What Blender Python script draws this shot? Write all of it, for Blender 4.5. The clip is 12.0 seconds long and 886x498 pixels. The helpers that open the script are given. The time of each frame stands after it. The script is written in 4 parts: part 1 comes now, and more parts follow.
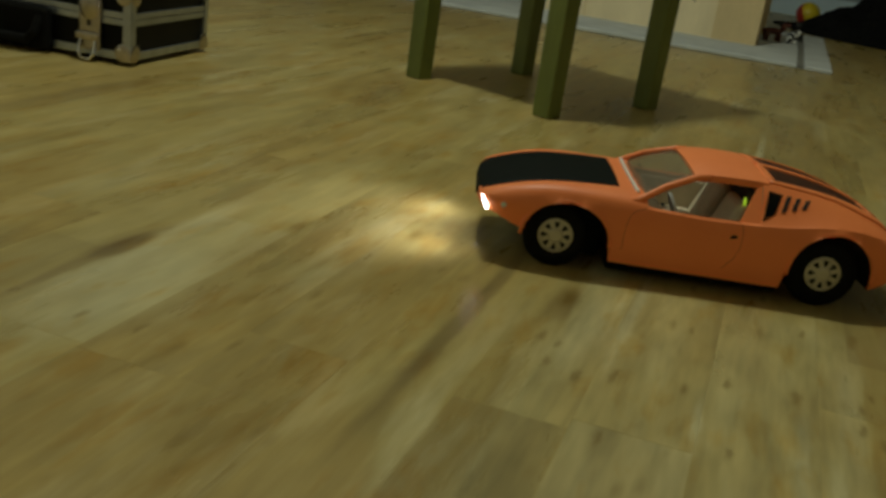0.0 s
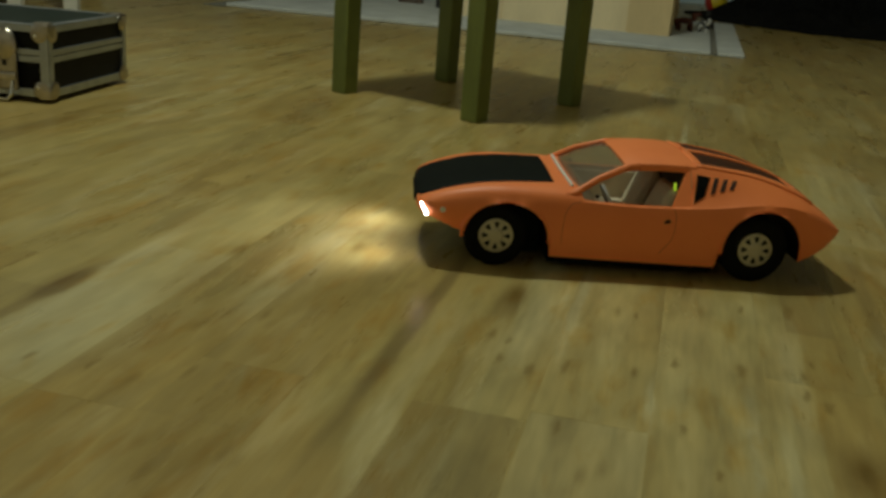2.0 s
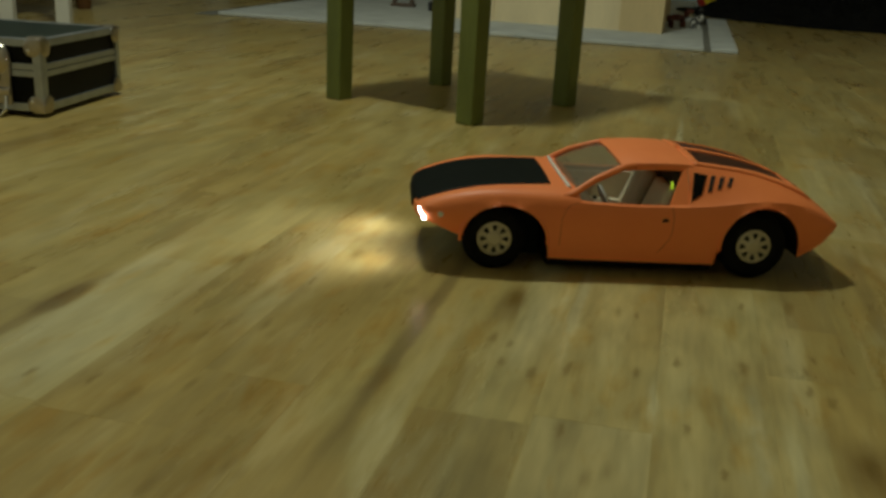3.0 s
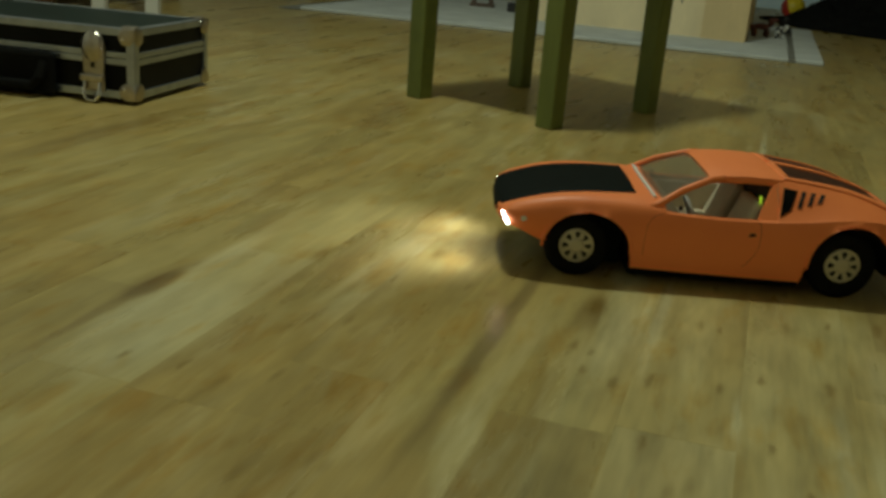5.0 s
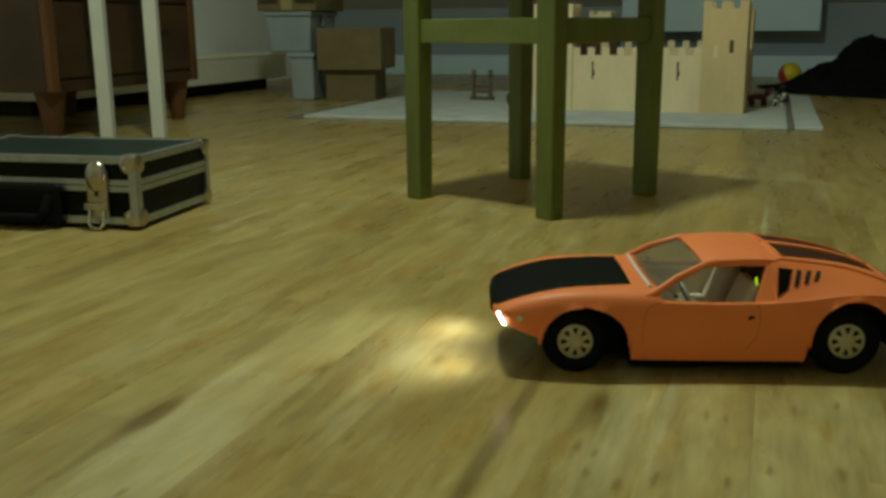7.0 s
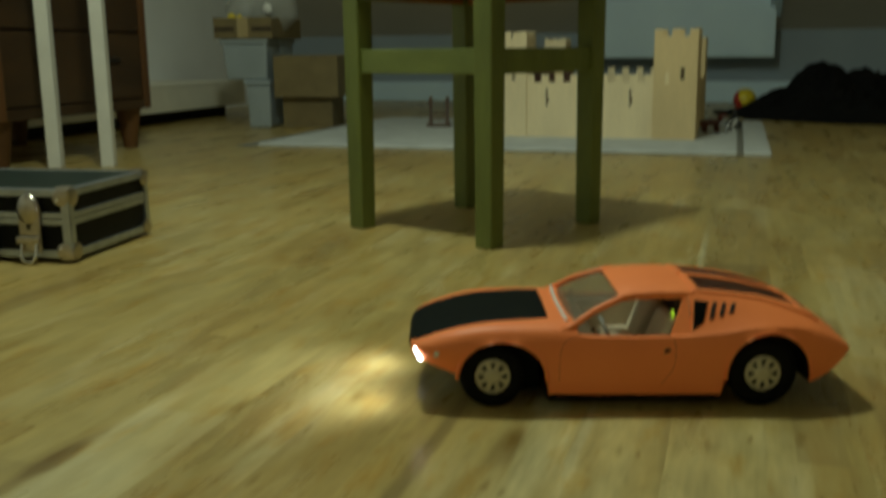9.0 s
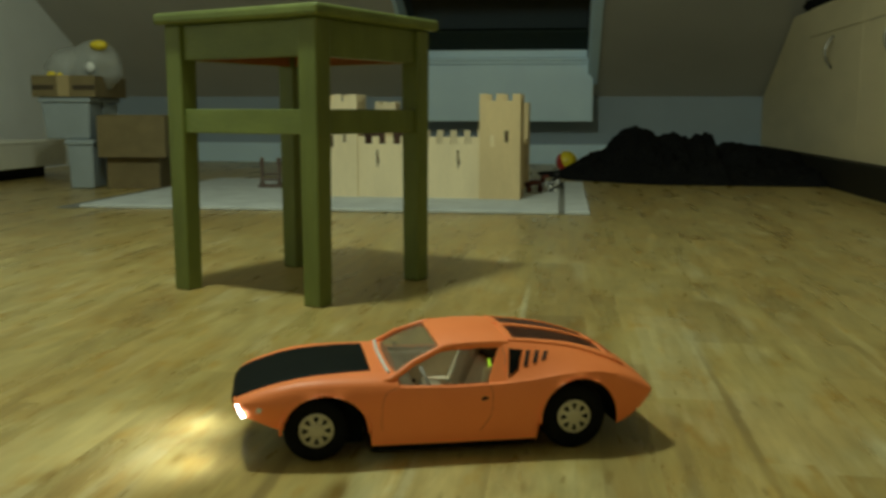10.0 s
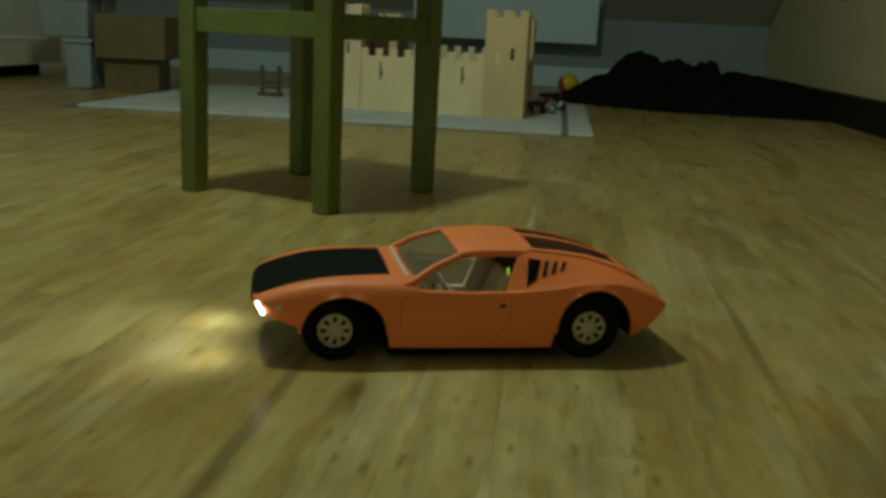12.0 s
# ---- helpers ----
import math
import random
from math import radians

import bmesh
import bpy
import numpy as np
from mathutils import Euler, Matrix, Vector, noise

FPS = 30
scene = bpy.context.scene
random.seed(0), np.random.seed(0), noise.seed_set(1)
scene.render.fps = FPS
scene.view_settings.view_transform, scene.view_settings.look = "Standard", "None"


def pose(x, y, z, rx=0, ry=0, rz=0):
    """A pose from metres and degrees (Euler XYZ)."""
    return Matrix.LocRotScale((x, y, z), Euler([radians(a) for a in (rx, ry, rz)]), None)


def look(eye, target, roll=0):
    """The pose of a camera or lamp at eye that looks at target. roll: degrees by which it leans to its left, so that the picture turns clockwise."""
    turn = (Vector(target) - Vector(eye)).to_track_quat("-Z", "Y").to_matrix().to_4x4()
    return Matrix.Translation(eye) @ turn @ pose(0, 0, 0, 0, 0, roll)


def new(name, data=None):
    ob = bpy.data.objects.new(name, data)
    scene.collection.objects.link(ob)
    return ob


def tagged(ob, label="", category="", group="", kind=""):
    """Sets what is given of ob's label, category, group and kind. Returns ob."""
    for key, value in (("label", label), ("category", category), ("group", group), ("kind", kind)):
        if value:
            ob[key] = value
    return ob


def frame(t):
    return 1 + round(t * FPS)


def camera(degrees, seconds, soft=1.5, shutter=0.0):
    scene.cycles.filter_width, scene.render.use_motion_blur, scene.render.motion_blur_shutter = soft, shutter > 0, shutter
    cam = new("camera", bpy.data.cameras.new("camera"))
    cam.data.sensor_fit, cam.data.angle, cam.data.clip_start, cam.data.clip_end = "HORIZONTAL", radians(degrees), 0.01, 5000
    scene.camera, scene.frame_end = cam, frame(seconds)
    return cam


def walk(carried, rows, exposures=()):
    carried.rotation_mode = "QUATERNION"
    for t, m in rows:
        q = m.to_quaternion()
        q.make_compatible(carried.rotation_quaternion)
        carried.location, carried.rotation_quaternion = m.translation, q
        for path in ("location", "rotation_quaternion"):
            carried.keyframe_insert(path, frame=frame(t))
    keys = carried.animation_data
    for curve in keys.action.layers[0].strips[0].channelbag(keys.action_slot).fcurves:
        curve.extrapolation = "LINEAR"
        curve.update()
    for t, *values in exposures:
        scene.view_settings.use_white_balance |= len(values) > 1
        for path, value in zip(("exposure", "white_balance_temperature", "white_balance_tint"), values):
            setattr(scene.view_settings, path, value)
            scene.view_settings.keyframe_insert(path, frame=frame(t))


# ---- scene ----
import functools

cam = camera(50.0, 12.0, soft=3.2, shutter=0.4)
PATH = [
    (0, (0.297, -1.375, 0.269), (-0.264, 0.425, -0.396), 8.3),
    (0.5, (0.299, -1.38, 0.271), (-0.205, 0.453, -0.351), 5.6),
    (1, (0.305, -1.38, 0.273), (-0.193, 0.452, -0.358), 3.0),
    (1.5, (0.303, -1.382, 0.274), (-0.113, 0.483, -0.319), 3.5),
    (2, (0.295, -1.386, 0.269), (-0.145, 0.46, -0.362), 4.5),
    (2.5, (0.295, -1.388, 0.27), (-0.143, 0.458, -0.363), 3.0),
    (2.7, (0.295, -1.387, 0.271), (-0.138, 0.463, -0.354), 3.0),
    (4.3, (0.291, -1.378, 0.266), (-0.202, 0.451, -0.374), 3.4),
    (4.5, (0.29, -1.385, 0.272), (-0.201, 0.445, -0.368), 3.7),
    (5, (0.28, -1.391, 0.273), (-0.285, 0.419, -0.363), 4.5),
    (5.5, (0.281, -1.395, 0.276), (-0.341, 0.397, -0.358), 4.3),
    (6, (0.277, -1.391, 0.281), (-0.356, 0.402, -0.341), 4.3),
    (6.5, (0.281, -1.386, 0.286), (-0.373, 0.434, -0.222), 3.4),
    (6.7, (0.289, -1.396, 0.293), (-0.364, 0.434, -0.182), 2.0),
    (6.9, (0.298, -1.388, 0.29), (-0.347, 0.449, -0.17), 0.2),
    (7, (0.301, -1.38, 0.288), (-0.331, 0.461, -0.17), -0.5),
    (7.2, (0.302, -1.382, 0.29), (-0.315, 0.466, -0.16), -0.2),
    (8.8, (0.332, -1.362, 0.289), (-0.245, 0.483, -0.221), -1.5),
    (9, (0.342, -1.358, 0.295), (-0.234, 0.514, -0.114), -0.6),
    (9.2, (0.337, -1.366, 0.292), (-0.193, 0.536, -0.021), 2.6),
    (9.3, (0.343, -1.365, 0.288), (-0.168, 0.55, 0.017), 2.7),
    (9.5, (0.347, -1.364, 0.291), (-0.026, 0.586, 0.05), 2.9),
    (10, (0.36, -1.374, 0.293), (0.113, 0.59, 0.009), 0.1),
    (10.2, (0.363, -1.364, 0.285), (0.178, 0.608, 0.008), -0.7),
    (10.5, (0.368, -1.387, 0.293), (0.249, 0.583, -0.035), 0.5),
    (10.7, (0.386, -1.389, 0.288), (0.378, 0.578, -0.075), -2.2),
    (11, (0.379, -1.395, 0.292), (0.465, 0.562, -0.11), -2.4),
    (11.2, (0.368, -1.379, 0.283), (0.39, 0.58, -0.117), -0.8),
    (11.5, (0.352, -1.376, 0.284), (0.259, 0.58, -0.12), 0.9),
    (12, (0.332, -1.379, 0.28), (0.115, 0.558, -0.167), 2.8),
]
# seconds, stops, kelvin, tint
EXPOSURES = [(0.0, 0.13, 6750, 9), (2.5, 0.16, 6750, 9), (4.5, 0.24, 6650, 4), (6.0, 0.26, 6600, 0), (7.0, 0.46, 6600, -3), (9.0, 0.40, 6600, 0), (9.5, 0.68, 6600, -2),
             (10.0, 0.74, 6600, -2), (10.5, 0.42, 6600, -2), (11.0, 0.28, 6600, -2), (11.5, 0.07, 6550, -6), (12.0, 0.0, 6500, -7)]
walk(cam, [(t, look(eye, target, roll)) for t, eye, target, roll in PATH], EXPOSURES)

# ---- light ----
world = bpy.data.worlds.new("night")
scene.world = world
world.use_nodes = True
world.node_tree.nodes["Background"].inputs[0].default_value = (0.01, 0.012, 0.016, 1)
world.node_tree.nodes["Background"].inputs[1].default_value = 0.3


def lamp(name, kind, energy, colour, m, **more):
    data = bpy.data.lights.new(name, kind)
    data.energy, data.color = energy, colour
    if "radius" in more:
        data.shadow_soft_size = more["radius"]
    if kind == "SPOT":
        data.spot_size, data.spot_blend = radians(more["cone"]), more["blend"]
    ob = new(name, data)
    ob.matrix_world = m
    return ob


# the room's one lamp, high over the floor before the stool
lamp("room_lamp", "POINT", 39.5, (0.90, 1.0, 0.83), pose(-0.30, -0.23, 1.70), radius=0.08)


# ---- materials ----
def material(name, colour, rough=0.6, metal=0.0, vary=0.15, scale=30.0, stretch=(1, 1, 1), bump=0.1, fine=200.0, emit=None, power=0.0, spec=0.5):
    """A surface with two scales of variation: broad stains and fine grain, both in metres of the thing itself."""
    mat = bpy.data.materials.new(name)
    mat.use_nodes = True
    tree = mat.node_tree
    n, link = tree.nodes, tree.links.new
    p = n["Principled BSDF"]
    p.inputs["Roughness"].default_value = rough
    p.inputs["Metallic"].default_value = metal
    p.inputs["Specular IOR Level"].default_value = spec
    if emit:
        p.inputs["Emission Color"].default_value = (*emit, 1)
        p.inputs["Emission Strength"].default_value = power
    geo = n.new("ShaderNodeNewGeometry")
    mapping = n.new("ShaderNodeMapping")
    mapping.inputs["Scale"].default_value = stretch
    link(geo.outputs["Position"], mapping.inputs["Vector"])
    broad = n.new("ShaderNodeTexNoise")
    broad.inputs["Scale"].default_value = scale
    broad.inputs["Detail"].default_value = 4
    link(mapping.outputs[0], broad.inputs["Vector"])
    grain = n.new("ShaderNodeTexNoise")
    grain.inputs["Scale"].default_value = fine
    grain.inputs["Detail"].default_value = 3
    link(mapping.outputs[0], grain.inputs["Vector"])
    both = n.new("ShaderNodeMath")
    both.operation = "MULTIPLY_ADD"
    both.inputs[1].default_value = 0.35
    link(grain.outputs["Fac"], both.inputs[0])
    link(broad.outputs["Fac"], both.inputs[2])
    ramp = n.new("ShaderNodeValToRGB")
    low = tuple(c * (1 - vary) for c in colour)
    high = tuple(min(1, c * (1 + vary)) for c in colour)
    ramp.color_ramp.elements[0].position, ramp.color_ramp.elements[0].color = 0.45, (*low, 1)
    ramp.color_ramp.elements[1].position, ramp.color_ramp.elements[1].color = 0.9, (*high, 1)
    link(both.outputs[0], ramp.inputs[0])
    link(ramp.outputs[0], p.inputs["Base Color"])
    if bump:
        b = n.new("ShaderNodeBump")
        b.inputs["Strength"].default_value = bump
        b.inputs["Distance"].default_value = 0.002
        link(grain.outputs["Fac"], b.inputs["Height"])
        link(b.outputs[0], p.inputs["Normal"])
    return mat


# knots of the boards before the stool, and of those to its right: x, y, size
KNOTS = [(-0.050, -0.679, 1.1), (0.038, -0.630, 1.1), (0.190, -0.684, 1.7), (0.246, -0.800, 0.7), (0.270, -0.551, 1.1), (0.119, -0.494, 1.3), (0.277, -0.590, 0.5), (0.285, -0.687, 0.5),
         (0.189, -0.768, 0.6), (0.202, -0.775, 0.4), (0.201, -0.806, 0.6), (0.224, -0.815, 0.6), (0.291, -0.790, 0.5), (-0.075, -0.924, 0.5), (-0.033, -0.919, 0.5), (-0.020, -0.608, 0.4), (0.252, -0.886, 0.6)]
SIDE_KNOTS = [(0.386, -0.111, 0.9), (0.386, -0.439, 0.6), (0.402, -0.623, 0.8), (0.522, -0.640, 0.6), (0.361, -0.757, 0.7), (0.327, -0.540, 1.1), (0.380, -0.450, 0.6), (0.334, -0.574, 0.5), (0.317, -0.764, 0.5), (0.365, -0.635, 0.5), (0.401, -0.632, 0.7), (0.403, -0.749, 0.5), (0.402, -0.781, 0.5),
              (0.415, -0.792, 0.6), (0.324, -0.860, 0.5), (0.410, -0.727, 0.4), (0.424, -0.872, 1.5), (0.690, -0.558, 1.0), (0.583, -0.405, 0.7), (0.559, -0.405, 0.5), (0.345, -0.905, 0.4)]

# bleached and brown stains along the grain: x, y, half width, half length, strength
PALE = [(-0.085, -0.870, 0.040, 0.085, 0.55), (-0.117, -0.780, 0.011, 0.11, 0.40), (0.103, -0.550, 0.016, 0.045, 0.65), (0.097, -0.395, 0.016, 0.075, 0.50), (0.205, -0.600, 0.013, 0.035, 0.80),
        (0.240, -0.700, 0.0045, 0.085, 0.85), (0.228, -0.690, 0.003, 0.05, 0.6), (0.212, -0.740, 0.012, 0.075, 0.50), (0.395, -0.770, 0.008, 0.09, 0.45),
        (0.304, -0.835, 0.0035, 0.035, 0.85), (0.366, -0.855, 0.0045, 0.065, 0.80), (0.385, -0.885, 0.0045, 0.050, 0.75), (0.306, 0.010, 0.005, 0.21, 0.65), (0.245, 0.510, 0.018, 0.04, 0.50),
        (0.645, -0.570, 0.011, 0.08, 0.55), (0.531, -0.150, 0.007, 0.14, 0.40), (-0.112, 0.067, 0.012, 0.025, 0.50)]
BROWN = [(0.132, -0.750, 0.0065, 0.19, 0.75), (0.400, -0.310, 0.055, 0.08, 0.35), (0.600, -0.730, 0.080, 0.06, 0.35),
         (0.533, -0.420, 0.005, 0.23, 0.50), (0.469, -0.560, 0.008, 0.11, 0.50), (-0.485, -0.420, 0.020, 0.16, 0.50), (-0.131, -0.812, 0.010, 0.036, 0.95), (-0.131, -0.850, 0.005, 0.09, 0.5), (0.188, -0.700, 0.011, 0.035, 0.45),
         (0.424, -0.872, 0.016, 0.032, 0.40), (0.119, -0.490, 0.010, 0.025, 0.30), (0.160, -0.320, 0.008, 0.16, 0.45), (0.110, -0.610, 0.006, 0.08, 0.35)]
# boards set apart by their tone: x from and to, y from and to, strength (below nought: brown)
BOARDS = [(0.164, 0.2345, -1.365, -0.885, -0.45), (0.2345, 0.305, -1.352, -0.872, 0.30), (-0.1175, -0.047, -0.955, -0.70, 0.28), (0.309, 0.396, -0.262, 0.0, -0.62), (0.305, 0.400, 0.003, 0.49, -0.22),
          (0.309, 0.460, -0.412, -0.265, -0.38), (0.462, 0.530, -0.40, 0.01, 0.32), (0.533, 0.617, -0.145, 0.13, -0.34), (0.397, 0.434, -0.67, -0.415, -0.34), (0.255, 0.303, -0.27, -0.03, -0.22),
          (0.537, 0.640, -0.60, -0.36, 0.16), (0.660, 0.740, -0.30, 0.20, -0.22),
          (0.023, 0.0935, -0.96, -0.55, -0.14), (-0.188, -0.1175, -1.30, -0.82, -0.2)]
STAINS = PALE + [(x, y, rx, ry, -power) for x, y, rx, ry, power in BROWN]


def floor_material():
    mat = bpy.data.materials.new("oiled_oak_floor")
    mat.use_nodes = True
    tree = mat.node_tree
    n, link = tree.nodes, tree.links.new
    p = n["Principled BSDF"]
    geo = n.new("ShaderNodeNewGeometry")
    info = n.new("ShaderNodeObjectInfo")

    def math_node(op, a, b=None, c=None):
        m = n.new("ShaderNodeMath")
        m.operation = op
        for i, v in enumerate((a, b, c)):
            if v is None:
                continue
            if isinstance(v, (int, float)):
                m.inputs[i].default_value = v
            else:
                link(v, m.inputs[i])
        return m.outputs[0]

    seed = math_node("ADD", info.outputs["Random"], geo.outputs["Random Per Island"])
    split = n.new("ShaderNodeSeparateXYZ")
    link(geo.outputs["Position"], split.inputs[0])
    x, y = split.outputs[0], split.outputs[1]

    def noise_at(sx, sy, scale, detail, shift):
        v = n.new("ShaderNodeCombineXYZ")
        link(math_node("MULTIPLY", x, sx), v.inputs[0])
        link(math_node("MULTIPLY", y, sy), v.inputs[1])
        link(math_node("MULTIPLY", seed, shift), v.inputs[2])
        t = n.new("ShaderNodeTexNoise")
        t.inputs["Scale"].default_value = scale
        t.inputs["Detail"].default_value = detail
        t.inputs["Roughness"].default_value = 0.64
        t.inputs["Distortion"].default_value = 0.2
        link(v.outputs[0], t.inputs["Vector"])
        return t.outputs["Fac"]

    grain = noise_at(1.0, 0.07, 130, 6, 11)
    cloud = noise_at(1.0, 0.15, 18, 5, 0.06)
    wash = noise_at(1.0, 0.16, 30, 4, 0.045)
    warm = noise_at(1.0, 0.4, 9, 3, 0.07)
    tone = math_node("ADD", math_node("MULTIPLY", cloud, 0.80), math_node("MULTIPLY", grain, 0.30))
    tone = math_node("ADD", tone, math_node("MULTIPLY", math_node("SUBTRACT", seed, 0.55), 0.13))
    ramp = n.new("ShaderNodeValToRGB")
    e = ramp.color_ramp.elements
    e[0].position, e[0].color = 0.36, (0.255, 0.178, 0.060, 1)
    e[1].position, e[1].color = 0.78, (0.47, 0.37, 0.142, 1)
    mid = e.new(0.55)
    mid.color = (0.375, 0.282, 0.098, 1)
    link(tone, ramp.inputs[0])
    pale = n.new("ShaderNodeMix")
    pale.data_type = "RGBA"
    streaky = math_node("SMOOTH_MIN", math_node("MAXIMUM", math_node("MULTIPLY", math_node("SUBTRACT", wash, 0.50), 5.0), 0.0), 1.0, 0.1)
    bleached = math_node("MINIMUM", math_node("MAXIMUM", math_node("MULTIPLY", math_node("SUBTRACT", noise_at(1.0, 0.5, 5.5, 2, 0.03), 0.39), 5.0), 0.15), 1.0)
    link(math_node("MULTIPLY", math_node("MULTIPLY", streaky, bleached), 0.58), pale.inputs["Factor"])
    link(ramp.outputs[0], pale.inputs["A"])
    pale.inputs["B"].default_value = (0.60, 0.525, 0.29, 1)
    rosy = n.new("ShaderNodeMix")
    rosy.data_type = "RGBA"
    rosy.blend_type = "MULTIPLY"
    link(math_node("MINIMUM", math_node("MAXIMUM", math_node("MULTIPLY", math_node("SUBTRACT", warm, 0.46), 4.0), 0.0), 0.32), rosy.inputs["Factor"])
    link(pale.outputs["Result"], rosy.inputs["A"])
    rosy.inputs["B"].default_value = (0.96, 0.78, 0.57, 1)
    base, sway = rosy.outputs["Result"], math_node("MULTIPLY", math_node("SUBTRACT", noise_at(1, 0.35, 40, 4, 0), 0.5), 0.010)
    for sx, sy, rx, ry, power in STAINS:
        dx = math_node("DIVIDE", math_node("ADD", math_node("SUBTRACT", x, sx), sway), rx)
        dy = math_node("DIVIDE", math_node("ADD", math_node("SUBTRACT", y, sy), math_node("MULTIPLY", sway, 2.0)), ry)
        d2 = math_node("ADD", math_node("MULTIPLY", dx, dx), math_node("MULTIPLY", dy, dy))
        mark = math_node("MULTIPLY", math_node("DIVIDE", 1.0, math_node("ADD", 1.0, math_node("POWER", d2, 3.0))), math_node("MULTIPLY", wash, 2.0 * abs(power)))
        stain = n.new("ShaderNodeMix")
        stain.data_type = "RGBA"
        stain.clamp_factor = True
        link(mark, stain.inputs["Factor"])
        link(base, stain.inputs["A"])
        stain.inputs["B"].default_value = (0.62, 0.56, 0.33, 1) if power > 0 else (0.19, 0.130, 0.050, 1)
        base = stain.outputs["Result"]
    # a band of pale sapwood with crisp, wandering edges
    band = [math_node("MULTIPLY", math_node("SUBTRACT", math_node("ADD", x, sway), 0.196), 500.0), math_node("MULTIPLY", math_node("SUBTRACT", 0.406, math_node("ADD", x, sway)), 500.0),
            math_node("MULTIPLY", math_node("SUBTRACT", -0.60, math_node("MULTIPLY_ADD", sway, 6.0, y)), 40.0), 1.0]
    inside = knotty = math_node("MAXIMUM", functools.reduce(lambda a, b: math_node("MINIMUM", a, b), band), 0.0)
    sap = n.new("ShaderNodeMix")
    sap.data_type = "RGBA"
    sap.clamp_factor = True
    link(math_node("MULTIPLY", inside, math_node("MULTIPLY", wash, 0.95)), sap.inputs["Factor"])
    link(base, sap.inputs["A"])
    sap.inputs["B"].default_value = (0.50, 0.425, 0.20, 1)
    base = sap.outputs["Result"]
    # single boards that are darker or paler than their neighbours
    for x0, x1, y0, y1, power in BOARDS:
        sides = [math_node("MULTIPLY", math_node("SUBTRACT", x, x0), 900.0), math_node("MULTIPLY", math_node("SUBTRACT", x1, x), 900.0),
                 math_node("MULTIPLY", math_node("SUBTRACT", y, y0), 400.0), math_node("MULTIPLY", math_node("SUBTRACT", y1, y), 400.0), 1.0]
        inside = functools.reduce(lambda a, b: math_node("MINIMUM", a, b), sides)
        tint = n.new("ShaderNodeMix")
        tint.data_type = "RGBA"
        link(math_node("MULTIPLY", math_node("MAXIMUM", inside, 0.0), math_node("MULTIPLY", cloud, 1.7 * abs(power))), tint.inputs["Factor"])
        link(base, tint.inputs["A"])
        tint.inputs["B"].default_value = (0.56, 0.49, 0.27, 1) if power > 0 else (0.19, 0.130, 0.050, 1)
        base = tint.outputs["Result"]
    # crisp streaks along the grain at three widths, other ones in each board
    gain = 1.0
    for sy, scale, detail, shift, steep, amount in ((0.09, 52, 2, 7.0, 8.0, 0.06), (0.13, 170, 1, 9.0, 5.0, 0.025), (0.35, 34, 2, 5.0, 6.0, 0.08)):
        streak = math_node("MULTIPLY", math_node("SUBTRACT", noise_at(1.0, sy, scale, detail, shift), 0.5), steep)
        streak = math_node("MINIMUM", math_node("MAXIMUM", streak, -1.0), 1.0)
        gain = math_node("MULTIPLY_ADD", streak, math_node("MULTIPLY_ADD", knotty, 0.045, amount), gain)
    streaked = n.new("ShaderNodeVectorMath")
    streaked.operation = "SCALE"
    link(base, streaked.inputs[0])
    link(gain, streaked.inputs["Scale"])
    base = streaked.outputs[0]
    # small reddish patches
    blush = n.new("ShaderNodeMix")
    blush.data_type = "RGBA"
    blush.blend_type = "MULTIPLY"
    blush.clamp_factor = True
    link(math_node("MAXIMUM", math_node("MULTIPLY", math_node("SUBTRACT", noise_at(1.0, 0.3, 38, 3, 4.0), 0.54), 6.0), 0.0), blush.inputs["Factor"])
    link(base, blush.inputs["A"])
    blush.inputs["B"].default_value = (0.93, 0.80, 0.58, 1)
    base = blush.outputs["Result"]
    # knots, each drawn out along the grain
    warp = math_node("MULTIPLY", math_node("SUBTRACT", noise_at(1, 0.5, 110, 3, 0), 0.5), 0.008)
    mask = None
    for kx, ky, size in KNOTS + SIDE_KNOTS:
        dx = math_node("DIVIDE", math_node("ADD", math_node("SUBTRACT", x, kx), warp), (0.0052 if size >= 1 else 0.0042) * size)
        dy = math_node("DIVIDE", math_node("ADD", math_node("SUBTRACT", y, ky), math_node("MULTIPLY", warp, 2.0)), 0.015 * size)
        r2 = math_node("ADD", math_node("MULTIPLY", dx, dx), math_node("MULTIPLY", dy, dy))
        fade = math_node("ADD", r2, 1.0) if size >= 1 else 1.0
        k = math_node("DIVIDE", 1.0, math_node("ADD", fade, math_node("MULTIPLY", r2, r2)))
        k = math_node("MULTIPLY", math_node("MULTIPLY", k, math_node("ADD", grain, 0.45)), 0.54 if size < 1 else 0.80)
        mask = k if mask is None else math_node("MAXIMUM", mask, k)
    # small flecks and short dark pores, only where the wood is knotty
    small = None
    for scale, along, reach, shift in ((17.0, 0.40, 0.12, 0.0), (33.0, 0.28, 0.15, 3.7)):
        voronoi = n.new("ShaderNodeTexVoronoi")
        voronoi.voronoi_dimensions = "2D"
        voronoi.inputs["Scale"].default_value = scale
        sv = n.new("ShaderNodeCombineXYZ")
        link(math_node("ADD", x, math_node("MULTIPLY", warp, 0.5)), sv.inputs[0])
        link(math_node("ADD", math_node("MULTIPLY", y, along), shift), sv.inputs[1])
        link(sv.outputs[0], voronoi.inputs["Vector"])
        cell = n.new("ShaderNodeSeparateColor")
        link(voronoi.outputs["Color"], cell.inputs[0])
        size = math_node("MULTIPLY", cell.outputs[0], reach)
        fleck = math_node("MULTIPLY", math_node("MAXIMUM", math_node("SUBTRACT", size, voronoi.outputs["Distance"]), 0.0), 8.0)
